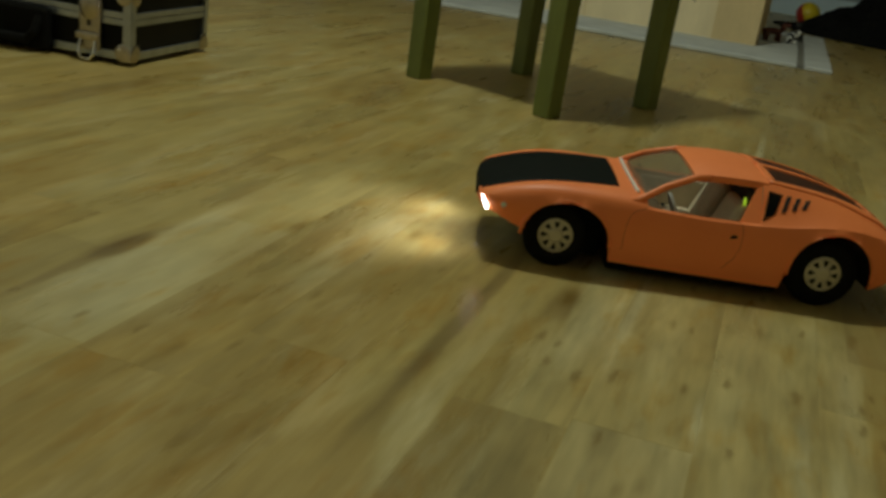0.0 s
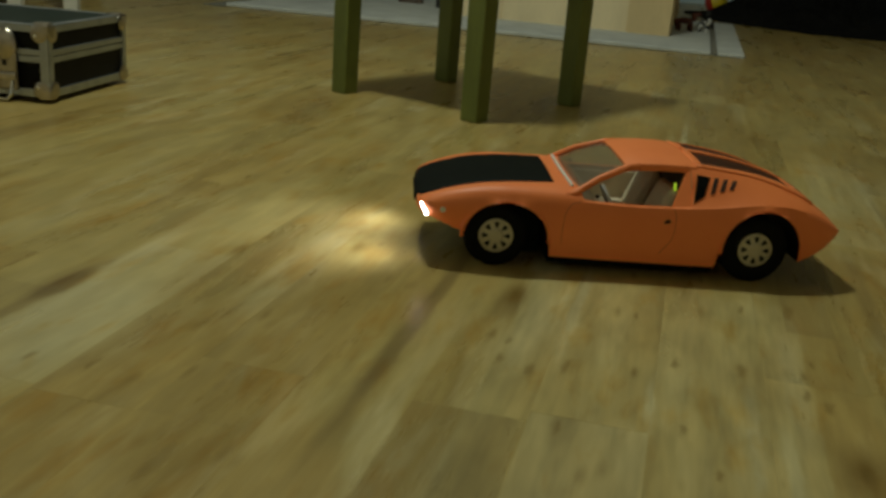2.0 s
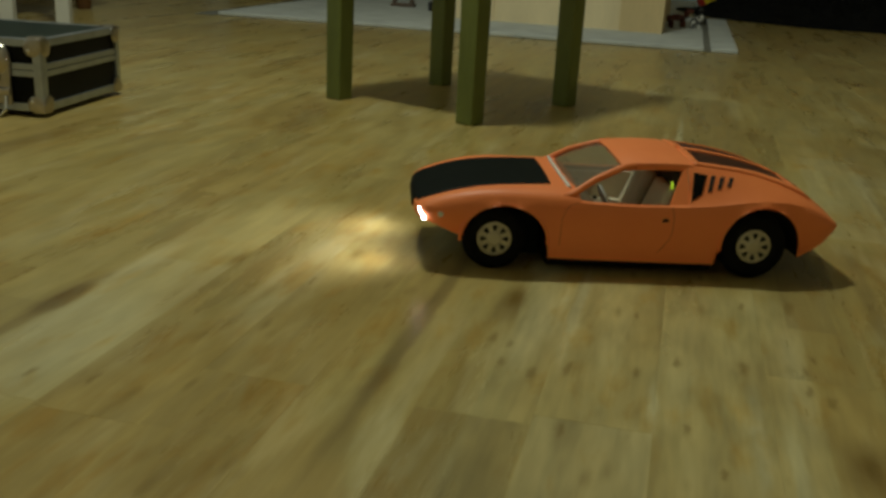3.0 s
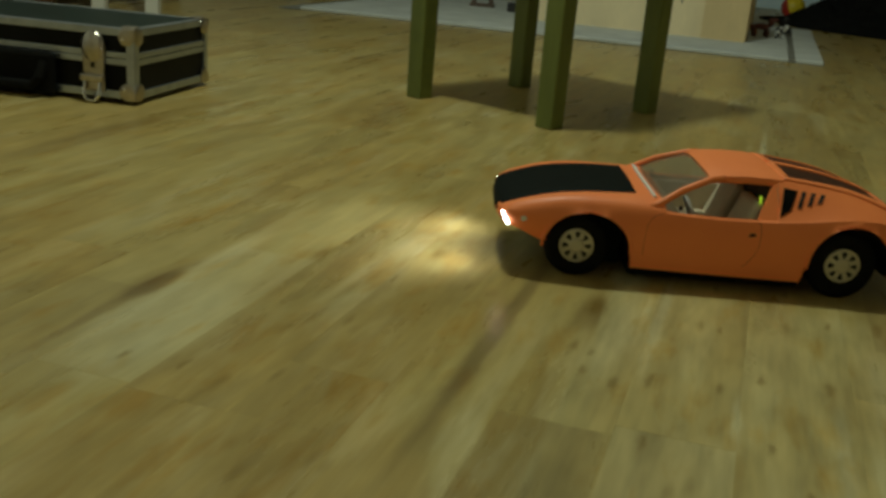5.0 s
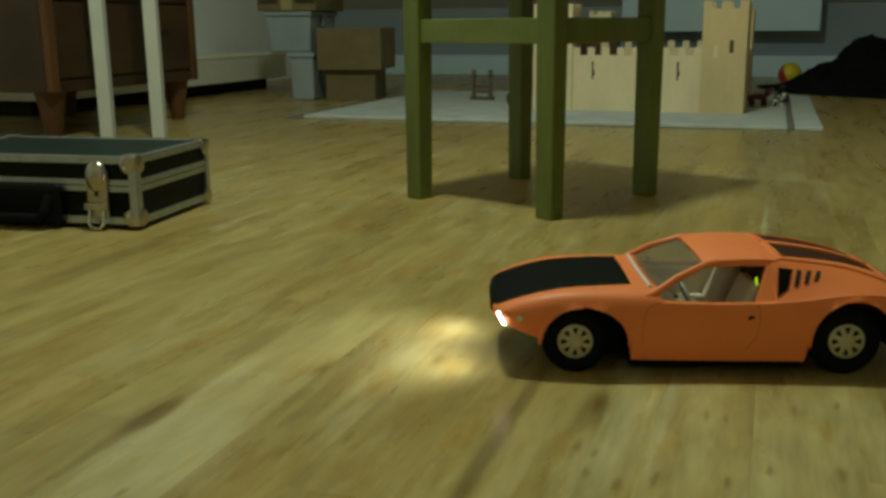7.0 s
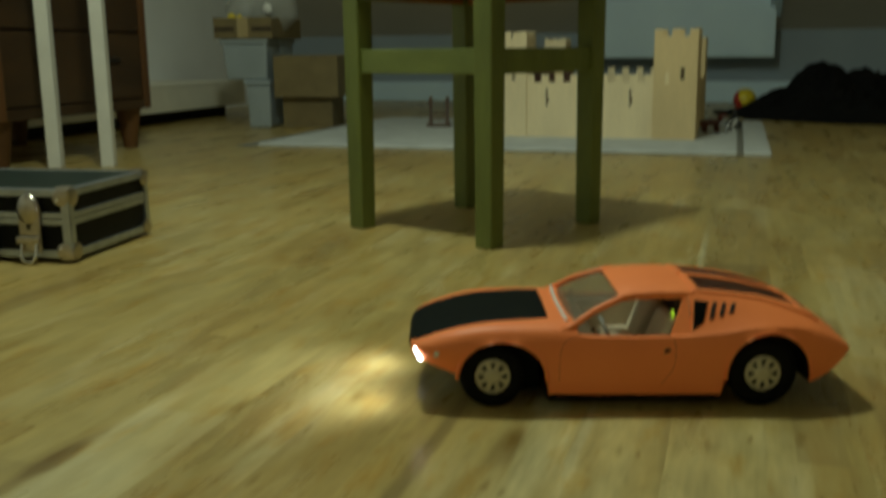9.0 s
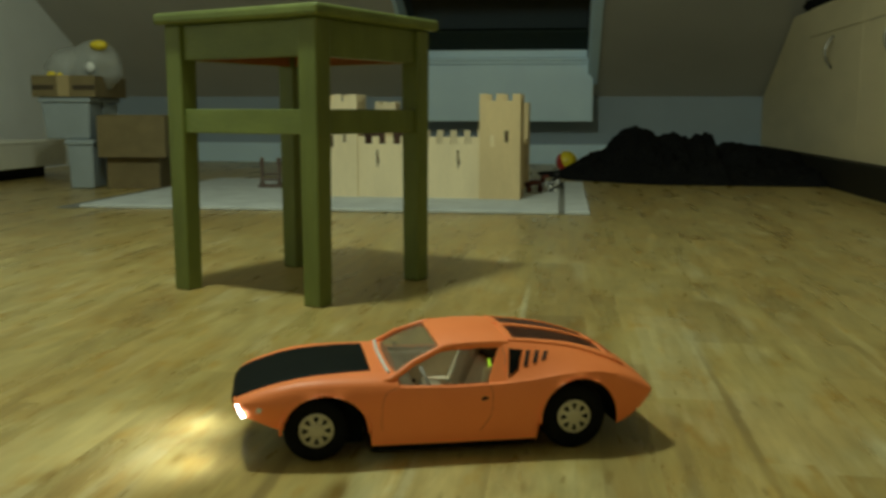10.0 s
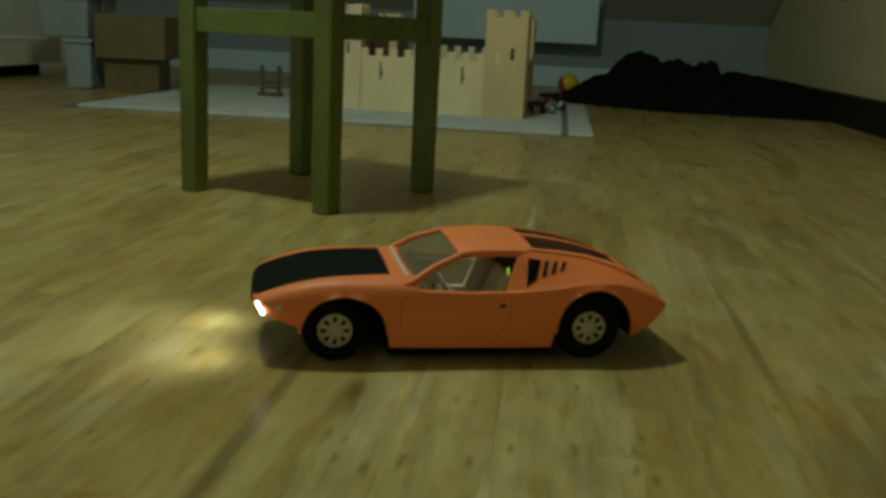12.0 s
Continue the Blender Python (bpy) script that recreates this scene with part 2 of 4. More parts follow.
        fleck = math_node("MULTIPLY", fleck, math_node("MINIMUM", math_node("MAXIMUM", math_node("MULTIPLY", math_node("SUBTRACT", warm, 0.40), 5.0), 0.15), 1.0))
        small = fleck if small is None else math_node("ADD", small, fleck)
    mask = math_node("MINIMUM", math_node("ADD", math_node("MULTIPLY", mask, 0.95), math_node("MULTIPLY", small, math_node("MULTIPLY", grain, 0.8))), 0.8)
    dark = n.new("ShaderNodeMix")
    dark.data_type = "RGBA"
    link(mask, dark.inputs["Factor"])
    link(base, dark.inputs["A"])
    dark.inputs["B"].default_value = (0.150, 0.083, 0.012, 1)
    link(dark.outputs["Result"], p.inputs["Base Color"])
    link(math_node("ADD", 0.20, math_node("MULTIPLY", cloud, 0.18)), p.inputs["Roughness"])
    p.inputs["Specular IOR Level"].default_value = 0.26
    b = n.new("ShaderNodeBump")
    b.inputs["Strength"].default_value = 0.12
    b.inputs["Distance"].default_value = 0.0015
    link(grain, b.inputs["Height"])
    link(b.outputs[0], p.inputs["Normal"])
    return mat


OAK = floor_material()
GAP = material("floor_joint", (0.34, 0.26, 0.105), 0.8)
WALL = material("white_wall_paint", (0.90, 0.92, 0.94), 0.75, vary=0.04, scale=4, bump=0.15, fine=300)
# the shade below the roof slope is mixed into this wall colour
KNEE_WALL = material("shaded_knee_wall_paint", (0.32, 0.38, 0.44), 0.75, vary=0.05, scale=5, bump=0.15, fine=300)
# right wall and ceiling: colour darkened to cut the light they bounce back
SHADE_WALL = material("darkened_beige_wall", (0.19, 0.17, 0.13), 0.8, vary=0.05, scale=4)
# unseen wall behind the camera, pale to bounce light onto the near sides
BACK_WALL = material("cream_bounce_wall", (0.80, 0.74, 0.62), 0.8, vary=0.05, scale=4)
# slope greyed in its colour, standing in for the dim light up there
SLOPE = material("dimmed_slope_paint", (0.50, 0.48, 0.43), 0.8, vary=0.05, scale=3, bump=0.15, fine=250)
TRIM = material("white_gloss_paint", (0.67, 0.84, 1.0), 0.4, vary=0.04, scale=6, bump=0.03)
GREEN = material("green_stain_on_pine", (0.138, 0.168, 0.039), 0.45, vary=0.22, scale=18, stretch=(1, 1, 0.25), bump=0.25, fine=160)
GREEN_WIDE = material("green_stain_on_seat", (0.146, 0.180, 0.046), 0.4, vary=0.2, scale=16, stretch=(0.3, 1, 1), bump=0.25, fine=160)
RAW_PINE = material("raw_pine_underside", (0.32, 0.115, 0.04), 0.7, vary=0.2, scale=20, stretch=(0.3, 1, 1))
PLY = material("pale_birch_plywood", (0.84, 0.71, 0.47), 0.55, vary=0.09, scale=14, stretch=(1, 1, 0.2), bump=0.1)
PLY_WARM = material("warm_birch_plywood", (0.72, 0.56, 0.31), 0.55, vary=0.12, scale=14, stretch=(1, 1, 0.2), bump=0.1)
BROWN_PALE = material("grey_brown_stained_plywood", (0.30, 0.24, 0.15), 0.7, vary=0.15)
SLIT = material("shaded_slit_wood", (0.085, 0.06, 0.03), 0.8)
RUG = material("pale_grey_felt", (0.58, 0.61, 0.62), 0.95, vary=0.12, scale=12, bump=0.6, fine=500, spec=0.1)
RUG_LINE = material("dark_grey_felt_stripe", (0.20, 0.20, 0.18), 0.95, bump=0.5, fine=500)
BLACK_CLOTH = material("black_fabric", (0.0085, 0.0085, 0.0085), 0.95, vary=0.3, scale=8, bump=0.6, fine=160, spec=0.1)
CABINET = material("maple_laminate", (0.62, 0.53, 0.33), 0.5, vary=0.07, scale=10, stretch=(1, 0.25, 1), bump=0.05)
PLINTH = material("dark_plinth_board", (0.016, 0.014, 0.009), 0.6, vary=0.2, spec=0.2)
STEEL = material("brushed_steel", (0.36, 0.35, 0.32), 0.38, 1.0, vary=0.1, scale=40)
ALU = material("anodised_aluminium", (0.44, 0.48, 0.53), 0.42, 1.0, vary=0.12, scale=60, bump=0.06)
CHROME = material("chrome", (0.75, 0.75, 0.72), 0.12, 1.0, vary=0.05)
DULL_STEEL = material("dull_zinc_plate", (0.46, 0.42, 0.36), 0.3, 1.0, vary=0.15, scale=90)
CASE_PANEL = material("black_laminate_panel", (0.006, 0.0065, 0.006), 0.5, vary=0.3, scale=30, spec=0.12)
CASE_TOP = material("black_green_laminate_panel", (0.006, 0.018, 0.015), 0.45, vary=0.3, scale=30, spec=0.3)
DARK_WOOD = material("dark_stained_wood", (0.045, 0.022, 0.007), 0.5, vary=0.35, scale=10, stretch=(1, 0.25, 1), bump=0.15)
DARK_WOOD_EDGE = material("reddish_wood_edge", (0.10, 0.042, 0.012), 0.5, vary=0.3, scale=14, stretch=(1, 1, 0.2), bump=0.1)
# black laid in for shade in recesses and holes; also colours small black fittings
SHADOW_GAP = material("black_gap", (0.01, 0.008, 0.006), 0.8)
BENCH_CREAM = material("cream_bench_paint", (0.80, 0.77, 0.66), 0.5, vary=0.06, scale=10, bump=0.08)
CREAM_PAINT = material("cream_white_paint", (0.62, 0.62, 0.58), 0.5, vary=0.06, scale=14, bump=0.1)
CARDBOARD = material("brown_cardboard", (0.195, 0.15, 0.07), 0.85, vary=0.12, scale=18, bump=0.15)
BROWN_BAND = material("dark_brown_band", (0.05, 0.035, 0.018), 0.8, vary=0.2)
TAPE = material("pale_brown_tape", (0.42, 0.33, 0.17), 0.35, vary=0.05)
BIN_PLASTIC = material("milky_plastic", (0.36, 0.415, 0.45), 0.35, vary=0.08, scale=10)
YELLOW = material("yellow_plastic", (0.75, 0.58, 0.03), 0.4, vary=0.08)
RED = material("red_plastic", (0.45, 0.035, 0.03), 0.4, vary=0.1)
WHITE_PLASTIC = material("white_plastic", (0.75, 0.75, 0.72), 0.4, vary=0.05)
BROWN_TOY = material("brown_plastic", (0.13, 0.09, 0.07), 0.6, vary=0.25)
GATE_BROWN = material("dark_brown_stained_wood", (0.07, 0.028, 0.014), 0.6, vary=0.3)
RED_BROWN = material("red_brown_plastic", (0.12, 0.028, 0.016), 0.5, vary=0.3)
DARK_TOY = material("dark_plastic", (0.02, 0.02, 0.022), 0.5, vary=0.3)
ORANGE = material("matt_orange_plastic", (1.0, 0.255, 0.074), 0.48, vary=0.05, scale=25, bump=0.03, fine=600)
# darkened copy of the orange, for shade in shut lines and louvres
ORANGE_DARK = material("shaded_orange_plastic", (0.45, 0.10, 0.03), 0.6, vary=0.1)
HOOD_BLACK = material("satin_black_hood_paint", (0.002, 0.0042, 0.0032), 0.6, vary=0.2, spec=0.1)
RUBBER = material("black_rubber", (0.006, 0.006, 0.0055), 0.8, spec=0.12, vary=0.2, bump=0.3, fine=900)
RIM = material("pale_gold_wheel_paint", (0.60, 0.55, 0.40), 0.4, 0.25, vary=0.08, scale=90)
SEAT_CREAM = material("cream_seat_plastic", (0.76, 0.66, 0.48), 0.6, vary=0.1, scale=40)
CABIN_TAN = material("tan_cabin_plastic", (0.34, 0.25, 0.15), 0.7, vary=0.2)
CABIN_DARK = material("dark_cabin_plastic", (0.03, 0.022, 0.016), 0.7, vary=0.2)
TINT = material("dark_smoked_window", (0.055, 0.018, 0.009), 0.3, vary=0.25, scale=60, spec=0.25)
NIGHT_GLASS = material("night_window_glass", (0.004, 0.005, 0.005), 0.08, vary=0.1)
BLIND = material("dark_green_blind", (0.012, 0.024, 0.017), 0.8, vary=0.15, scale=30)
HEADLIGHT = material("lit_headlight", (0.9, 0.92, 1.0), 0.3, emit=(0.85, 0.92, 1.0), power=13, bump=0)
TAIL_LIGHT = material("lit_tail_light", (0.8, 0.03, 0.02), 0.3, emit=(1.0, 0.06, 0.03), power=5, bump=0)
GREEN_LED = material("lit_green_diode", (0.4, 0.9, 0.1), 0.3, emit=(0.6, 0.9, 0.05), power=0.4, bump=0)


def clear_pane(name, colour, clear):
    mat = bpy.data.materials.new(name)
    mat.use_nodes = True
    n, link = mat.node_tree.nodes, mat.node_tree.links.new
    p = n["Principled BSDF"]
    p.inputs["Base Color"].default_value = (*colour, 1)
    p.inputs["Roughness"].default_value = 0.3
    through_it = n.new("ShaderNodeBsdfTransparent")
    mix = n.new("ShaderNodeMixShader")
    mix.inputs[0].default_value = 1 - clear
    link(through_it.outputs[0], mix.inputs[1])
    link(p.outputs[0], mix.inputs[2])
    link(mix.outputs[0], n["Material Output"].inputs[0])
    return mat


BAG_PLASTIC = clear_pane("cloudy_clear_plastic", (0.55, 0.56, 0.53), 0.58)
WINDSCREEN = clear_pane("scuffed_clear_plastic", (0.21, 0.17, 0.12), 0.6)


# ---- helpers for meshes ----
def mesh_object(name, bm, mat, parent=None, label="", smooth=False):
    bmesh.ops.recalc_face_normals(bm, faces=bm.faces)
    me = bpy.data.meshes.new(name)
    bm.to_mesh(me)
    bm.free()
    for m in mat if isinstance(mat, (list, tuple)) else (mat,):
        me.materials.append(m)
    if smooth:
        for f in me.polygons:
            f.use_smooth = True
    ob = new(name, me)
    if parent:
        ob.parent = parent
    if label:
        tagged(ob, label)
    return ob


def part(name, bm, mat, parent, label="", smooth=False):
    return mesh_object(name, bm, mat, parent, label, smooth)


def thing(name, m, label, category, group=""):
    ob = new(name)
    ob.empty_display_size = 0.05
    ob.matrix_world = m
    return tagged(ob, label, category, group)


def box(x0, x1, y0, y1, z0, z1, bevel=0.0, bm=None, segments=2):
    bm = bm or bmesh.new()
    r = bmesh.ops.create_cube(bm, size=1)
    for v in r["verts"]:
        v.co = Vector(((x0 + x1) / 2 + v.co.x * (x1 - x0), (y0 + y1) / 2 + v.co.y * (y1 - y0), (z0 + z1) / 2 + v.co.z * (z1 - z0)))
    if bevel:
        edges = {e for v in r["verts"] for e in v.link_edges}
        bmesh.ops.bevel(bm, geom=list(edges), offset=bevel, segments=segments, affect="EDGES", profile=0.5)
    return bm


def lathe(profile, steps=32, bm=None, m=None):
    """Turns a list of (radius, height) round the z axis."""
    bm = bm or bmesh.new()
    rings = []
    for r, z in profile:
        ring = []
        for i in range(steps):
            a = 2 * math.pi * i / steps
            co = Vector((r * math.cos(a), r * math.sin(a), z))
            ring.append(bm.verts.new(m @ co if m else co))
        rings.append(ring)
    for a, b in zip(rings, rings[1:]):
        for i in range(steps):
            bm.faces.new((a[i], a[(i + 1) % steps], b[(i + 1) % steps], b[i]))
    for ring, flip in ((rings[0], True), (rings[-1], False)):
        bm.faces.new(reversed(ring) if flip else ring)
    return bm


def tube(points, radius, steps=8, bm=None):
    """A round bar along a line of points."""
    bm = bm or bmesh.new()
    pts = [Vector(p) for p in points]
    rings = []
    for i, p in enumerate(pts):
        way = (pts[min(i + 1, len(pts) - 1)] - pts[max(i - 1, 0)]).normalized()
        side = way.orthogonal().normalized() if i == 0 else (side - way * side.dot(way)).normalized()
        up = way.cross(side)
        rings.append([bm.verts.new(p + (side * math.cos(2 * math.pi * k / steps) + up * math.sin(2 * math.pi * k / steps)) * radius) for k in range(steps)])
    for a, b in zip(rings, rings[1:]):
        for k in range(steps):
            bm.faces.new((a[k], a[(k + 1) % steps], b[(k + 1) % steps], b[k]))
    bm.faces.new(rings[0])
    bm.faces.new(list(reversed(rings[-1])))
    return bm


def prism(outline, depth, m):
    """A flat outline of (x, y), given thickness along z, at the pose m."""
    bm = bmesh.new()
    low = [bm.verts.new(m @ Vector((x, y, 0))) for x, y in outline]
    high = [bm.verts.new(m @ Vector((x, y, depth))) for x, y in outline]
    bm.faces.new(list(reversed(low)))
    bm.faces.new(high)
    for i in range(len(low)):
        j = (i + 1) % len(low)
        bm.faces.new((low[i], low[j], high[j], high[i]))
    return bm


# ---- the room ----
X0, X1, Y0, Y1 = -2.35, 2.05, -2.6, 4.2     # inner faces of the walls
KNEE, PITCH, TOP = 0.386, 0.56, 2.35        # knee wall, slope of the roof, ceiling
YTOP = Y1 - (TOP - KNEE) / PITCH

structure = lambda ob, label, cat: tagged(ob, label, cat, kind="structure")
structure(mesh_object("wall_left", box(X0 - 0.15, X0, Y0 - 0.15, Y1 + 0.15, 0, TOP), WALL), "plain white painted wall behind the dresser", "wall")
structure(mesh_object("wall_right", box(X1, X1 + 0.15, Y0 - 0.15, Y1 + 0.15, 0, TOP), SHADE_WALL), "wall behind the cabinets, darkened to beige to weaken the bounce light", "wall")
structure(mesh_object("wall_back", box(X0, X1, Y0 - 0.15, Y0, 0, TOP), BACK_WALL), "unseen cream wall closing the room, kept pale to bounce light", "wall")
structure(mesh_object("wall_knee", box(X0, X1, Y1, Y1 + 0.15, 0, KNEE), KNEE_WALL), "low knee wall, coloured grey-blue for the shade under the roof slope", "wall")
structure(mesh_object("baseboard", box(X0, X1, Y1 - 0.06, Y1 - 0.001, 0.0, 0.114, 0.004), TRIM), "white painted pipe casing along the knee wall", "baseboard")
structure(mesh_object("ceiling", box(X0, X1, Y0, YTOP, TOP, TOP + 0.1), SHADE_WALL), "flat ceiling darkened to beige to weaken the bounce light", "ceiling")

# roof window set into the slope
WX0, WX1 = -0.50, 0.53


def slope_z(y):
    return KNEE + (Y1 - y) * PITCH


def slope_piece(bm, x0, x1, y0, y1):
    v = [bm.verts.new(c) for c in ((x0, y0, slope_z(y0)), (x1, y0, slope_z(y0)), (x1, y1, slope_z(y1)), (x0, y1, slope_z(y1)))]
    w = [bm.verts.new(u.co + Vector((0, 0.08, 0.14))) for u in v]
    bm.faces.new(v)
    bm.faces.new(list(reversed(w)))
    for i in range(4):
        j = (i + 1) % 4
        bm.faces.new((v[i], w[i], w[j], v[j]))


WIN_LOW, WIN_HIGH = 4.03, 2.30
bm = bmesh.new()
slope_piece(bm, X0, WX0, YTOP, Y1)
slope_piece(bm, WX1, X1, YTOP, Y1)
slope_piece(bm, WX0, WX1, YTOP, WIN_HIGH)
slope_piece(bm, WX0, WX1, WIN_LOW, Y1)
structure(mesh_object("ceiling_slope", bm, SLOPE), "sloping attic ceiling, greyed in colour for the weak light on it", "ceiling")


def roof_window():
    w = new("window_1")
    structure(w, "dark roof window at night with white lining", "window")
    part("panel", box(WX0, WX1 - 0.012, 4.00, 4.028, 0.245, 0.560, 0.004), TRIM, w, "white painted panel under the window")
    part("panel_trim", box(WX0, WX1 - 0.010, 3.992, 4.03, 0.561, 0.578, 0.003), TRIM, w)
    part("window_sill", box(WX0, WX1 - 0.03, 3.985, 4.20, 0.579, 0.596, 0.004), TRIM, w)
    part("lower_rail", box(WX0 + 0.02, WX1 - 0.05, 4.02, 4.06, 0.597, 0.640, 0.005), TRIM, w)
    way = Vector((0, -1, PITCH)).normalized()
    up = Vector((0, PITCH, 1)).normalized()
    m = Matrix.Translation((0, 4.05, 0.637)) @ Matrix((Vector((1, 0, 0)), way, up)).transposed().to_4x4()
    length = 2.0
    part("glass", prism([(WX0 + 0.02, 0.20), (WX1 - 0.045, 0.20), (WX1 - 0.045, length), (WX0 + 0.02, length)], 0.02, m), NIGHT_GLASS, w, "black night-time window pane")
    part("sash", prism([(WX0 + 0.02, 0.0), (WX1 - 0.045, 0.0), (WX1 - 0.045, 0.199), (WX0 + 0.02, 0.199)], 0.03, m @ pose(0, 0, -0.012)), BLIND, w, "dark green lower sash")
    low = Matrix.Translation((0, 4.05, slope_z(4.05) + 0.003)) @ Matrix((Vector((1, 0, 0)), way, up)).transposed().to_4x4()
    for a, b in ((WX1 - 0.045, WX1 - 0.026), (WX0 + 0.001, WX0 + 0.02)):
        part("lining", prism([(a, -0.02), (b, -0.02), (b, length), (a, length)], 0.15, low), TRIM, w)
    part("architrave", prism([(WX1 - 0.0255, -0.02), (WX1 + 0.012, -0.02), (WX1 + 0.012, length), (WX1 - 0.0255, length)], 0.012, low @ pose(0, 0, -0.014)), TRIM, w)


roof_window()


# ---- stool ----
def stool():
    t = thing("stool", pose(0, 0, 0, 0, 0, -24), "green-stained wooden stool with square legs on the floor", "stool")
    s, w, h, o = 0.307, 0.0315, 0.45, 0.015
    for cx, cy in ((-w / 2, w / 2), (-s + w / 2, w / 2), (-w / 2, s - w / 2), (-s + w / 2, s - w / 2)):
        bm = box(cx - w / 2, cx + w / 2, cy - w / 2, cy + w / 2, 0, h - 0.019, 0.0025)
        for v in bm.verts:
            k = 1 + 0.13 * v.co.z / h
            v.co.x, v.co.y = cx + (v.co.x - cx) * k, cy + (v.co.y - cy) * k
        part("leg", bm, GREEN, t)
    a, b = 0.376, h - 0.0195
    inset, thick = 0.005, 0.018
    for lo, hi in ((a, b), (0.260, 0.298)):
        name = "apron" if lo == a else "stretcher"
        part(name, box(-s + w, -w, inset, inset + thick, lo, hi, 0.0015), GREEN_WIDE, t)
        part(name, box(-s + w, -w, s - inset - thick, s - inset, lo, hi, 0.0015), GREEN_WIDE, t)
        part(name, box(-inset - thick, -inset, w, s - w, lo, hi, 0.0015), GREEN, t)
        part(name, box(-s + inset, -s + inset + thick, w, s - w, lo, hi, 0.0015), GREEN, t)
    for m in range(2):
        a0, a1 = (inset + thick + 0.0004, inset + thick + 0.003) if m == 0 else (s - inset - thick - 0.003, s - inset - thick - 0.0004)
        part("apron_lining", box(-s + w, -w, a0, a1, a + 0.001, b - 0.008), RAW_PINE, t, "unpainted reddish inner face")
        part("apron_lining", box(-a1, -a0, w, s - w, a + 0.001, b - 0.008), RAW_PINE, t, "unpainted reddish inner face")
    part("seat", box(-s - o, o, -o, s + o, h - 0.0185, h, 0.006, segments=3), GREEN_WIDE, t, "green seat board with rounded edge")
    part("seat_underside", box(-s + 0.024, -0.024, 0.024, s - 0.024, h - 0.026, h - 0.019), RAW_PINE, t, "unpainted reddish wood underside")


stool()


# ---- flight case ----
def flight_case():
    L, D, H = 0.37, 0.2285, 0.107
    t = thing("flight_case", pose(-0.557, -0.2405, 0, 0, 0, 6.0), "black flight case with aluminium edges and metal latches on the floor", "case")
    # local x runs from the near corner to the left, so all x are negative
    part("body", box(-L + 0.003, -0.003, 0.003, D - 0.003, 0.0085, 0.062), CASE_PANEL, t)
    part("lid", box(-L + 0.003, -0.003, 0.003, D - 0.003, 0.070, H - 0.003), CASE_PANEL, t)
    part("top_panel", box(-L + 0.012, -0.012, 0.012, D - 0.012, H - 0.002, H - 0.0005), CASE_TOP, t, "dark green-black top panel")
    e = 0.013
    for z0, z1 in ((0.008, 0.006 + e), (0.056, 0.0645), (0.0655, 0.074), (H - 0.010, H)):
        name = "edge_profile" if z0 in (0.008,) or z1 == H else "valance_profile"
        part(name, box(-L, 0, 0, 0.0035, z0, z1, 0.0008), ALU, t)
        part(name, box(-L, 0, D - 0.0035, D, z0, z1, 0.0008), ALU, t)
        part(name, box(-0.0035, 0, 0.0035, D - 0.0035, z0, z1, 0.0008), ALU, t)
        part(name, box(-L, -L + 0.0035, 0.0035, D - 0.0035, z0, z1, 0.0008), ALU, t)
    for y0, y1 in ((0, e), (D - e, D)):
        part("edge_profile", box(-L, 0, y0, y1, H - 0.0025, H + 0.0005, 0.0008), ALU, t)
    for x0, x1 in ((-e, 0), (-L, -L + e)):
        part("edge_profile", box(x0, x1, e, D - e, H - 0.0025, H + 0.0005, 0.0008), ALU, t)
    for cx, sx in ((0, -1), (-L, 1)):
        for cy, sy in ((0, 1), (D, -1)):
            part("edge_profile", box(min(cx, cx + sx * 0.012), max(cx, cx + sx * 0.012), min(cy - sy * 0.0008, cy + sy * 0.003), max(cy - sy * 0.0008, cy + sy * 0.003), 0.006, H - 0.004), ALU, t)
            part("edge_profile", box(min(cx - sx * 0.0008, cx + sx * 0.003), max(cx - sx * 0.0008, cx + sx * 0.003), min(cy + sy * 0.003, cy + sy * 0.012), max(cy + sy * 0.003, cy + sy * 0.012), 0.006, H - 0.004), ALU, t)
            for cz, sz in ((0.006, 1), (H + 0.001, -1)):
                bm = bmesh.new()
                disc = [(0.0125, 0), (0.0125, 0.0012), (0.010, 0.0026), (0.004, 0.0032)]
                lathe(disc, 20, bm, pose(cx + sx * 0.0118, cy, cz + sz * 0.0118, 90 * sy))
                lathe(disc, 20, bm, pose(cx, cy + sy * 0.0118, cz + sz * 0.0118, 0, -90 * sx))
                if sz < 0:
                    lathe(disc, 20, bm, pose(cx + sx * 0.0118, cy + sy * 0.0118, cz))
                box(min(cx - sx * 0.0025, cx + sx * 0.012), max(cx - sx * 0.0025, cx + sx * 0.012), min(cy - sy * 0.0025, cy + sy * 0.012), max(cy - sy * 0.0025, cy + sy * 0.012), min(cz, cz + sz * 0.014), max(cz, cz + sz * 0.014), 0.002, bm)
                part("corner_cap", bm, DULL_STEEL, t)
                part("rivet", lathe([(0.003, 0), (0.0025, 0.0012), (0.001, 0.0018)], 10, m=pose(cx + sx * 0.016, cy - sy * 0.002, cz + sz * 0.016, 90 * sy)), CHROME, t)
    for lx in (-0.062, -L + 0.062):
        plate = part("latch", lathe([(0.0165, 0), (0.0165, 0.003), (0.0135, 0.008), (0.005, 0.0105), (0.001, 0.011)], 24, m=pose(lx, 0.0, 0.078, 90) @ Matrix.Diagonal((1.12, 1.45, 1, 1))), DULL_STEEL, t, "worn metal butterfly latch", True)
        part("hasp", box(lx - 0.0172, lx + 0.0172, -0.006, 0.0, 0.016, 0.070, 0.003), DULL_STEEL, plate)
        part("buckle", box(lx - 0.019, lx + 0.019, -0.013, -0.0062, 0.030, 0.041, 0.003), DULL_STEEL, plate)
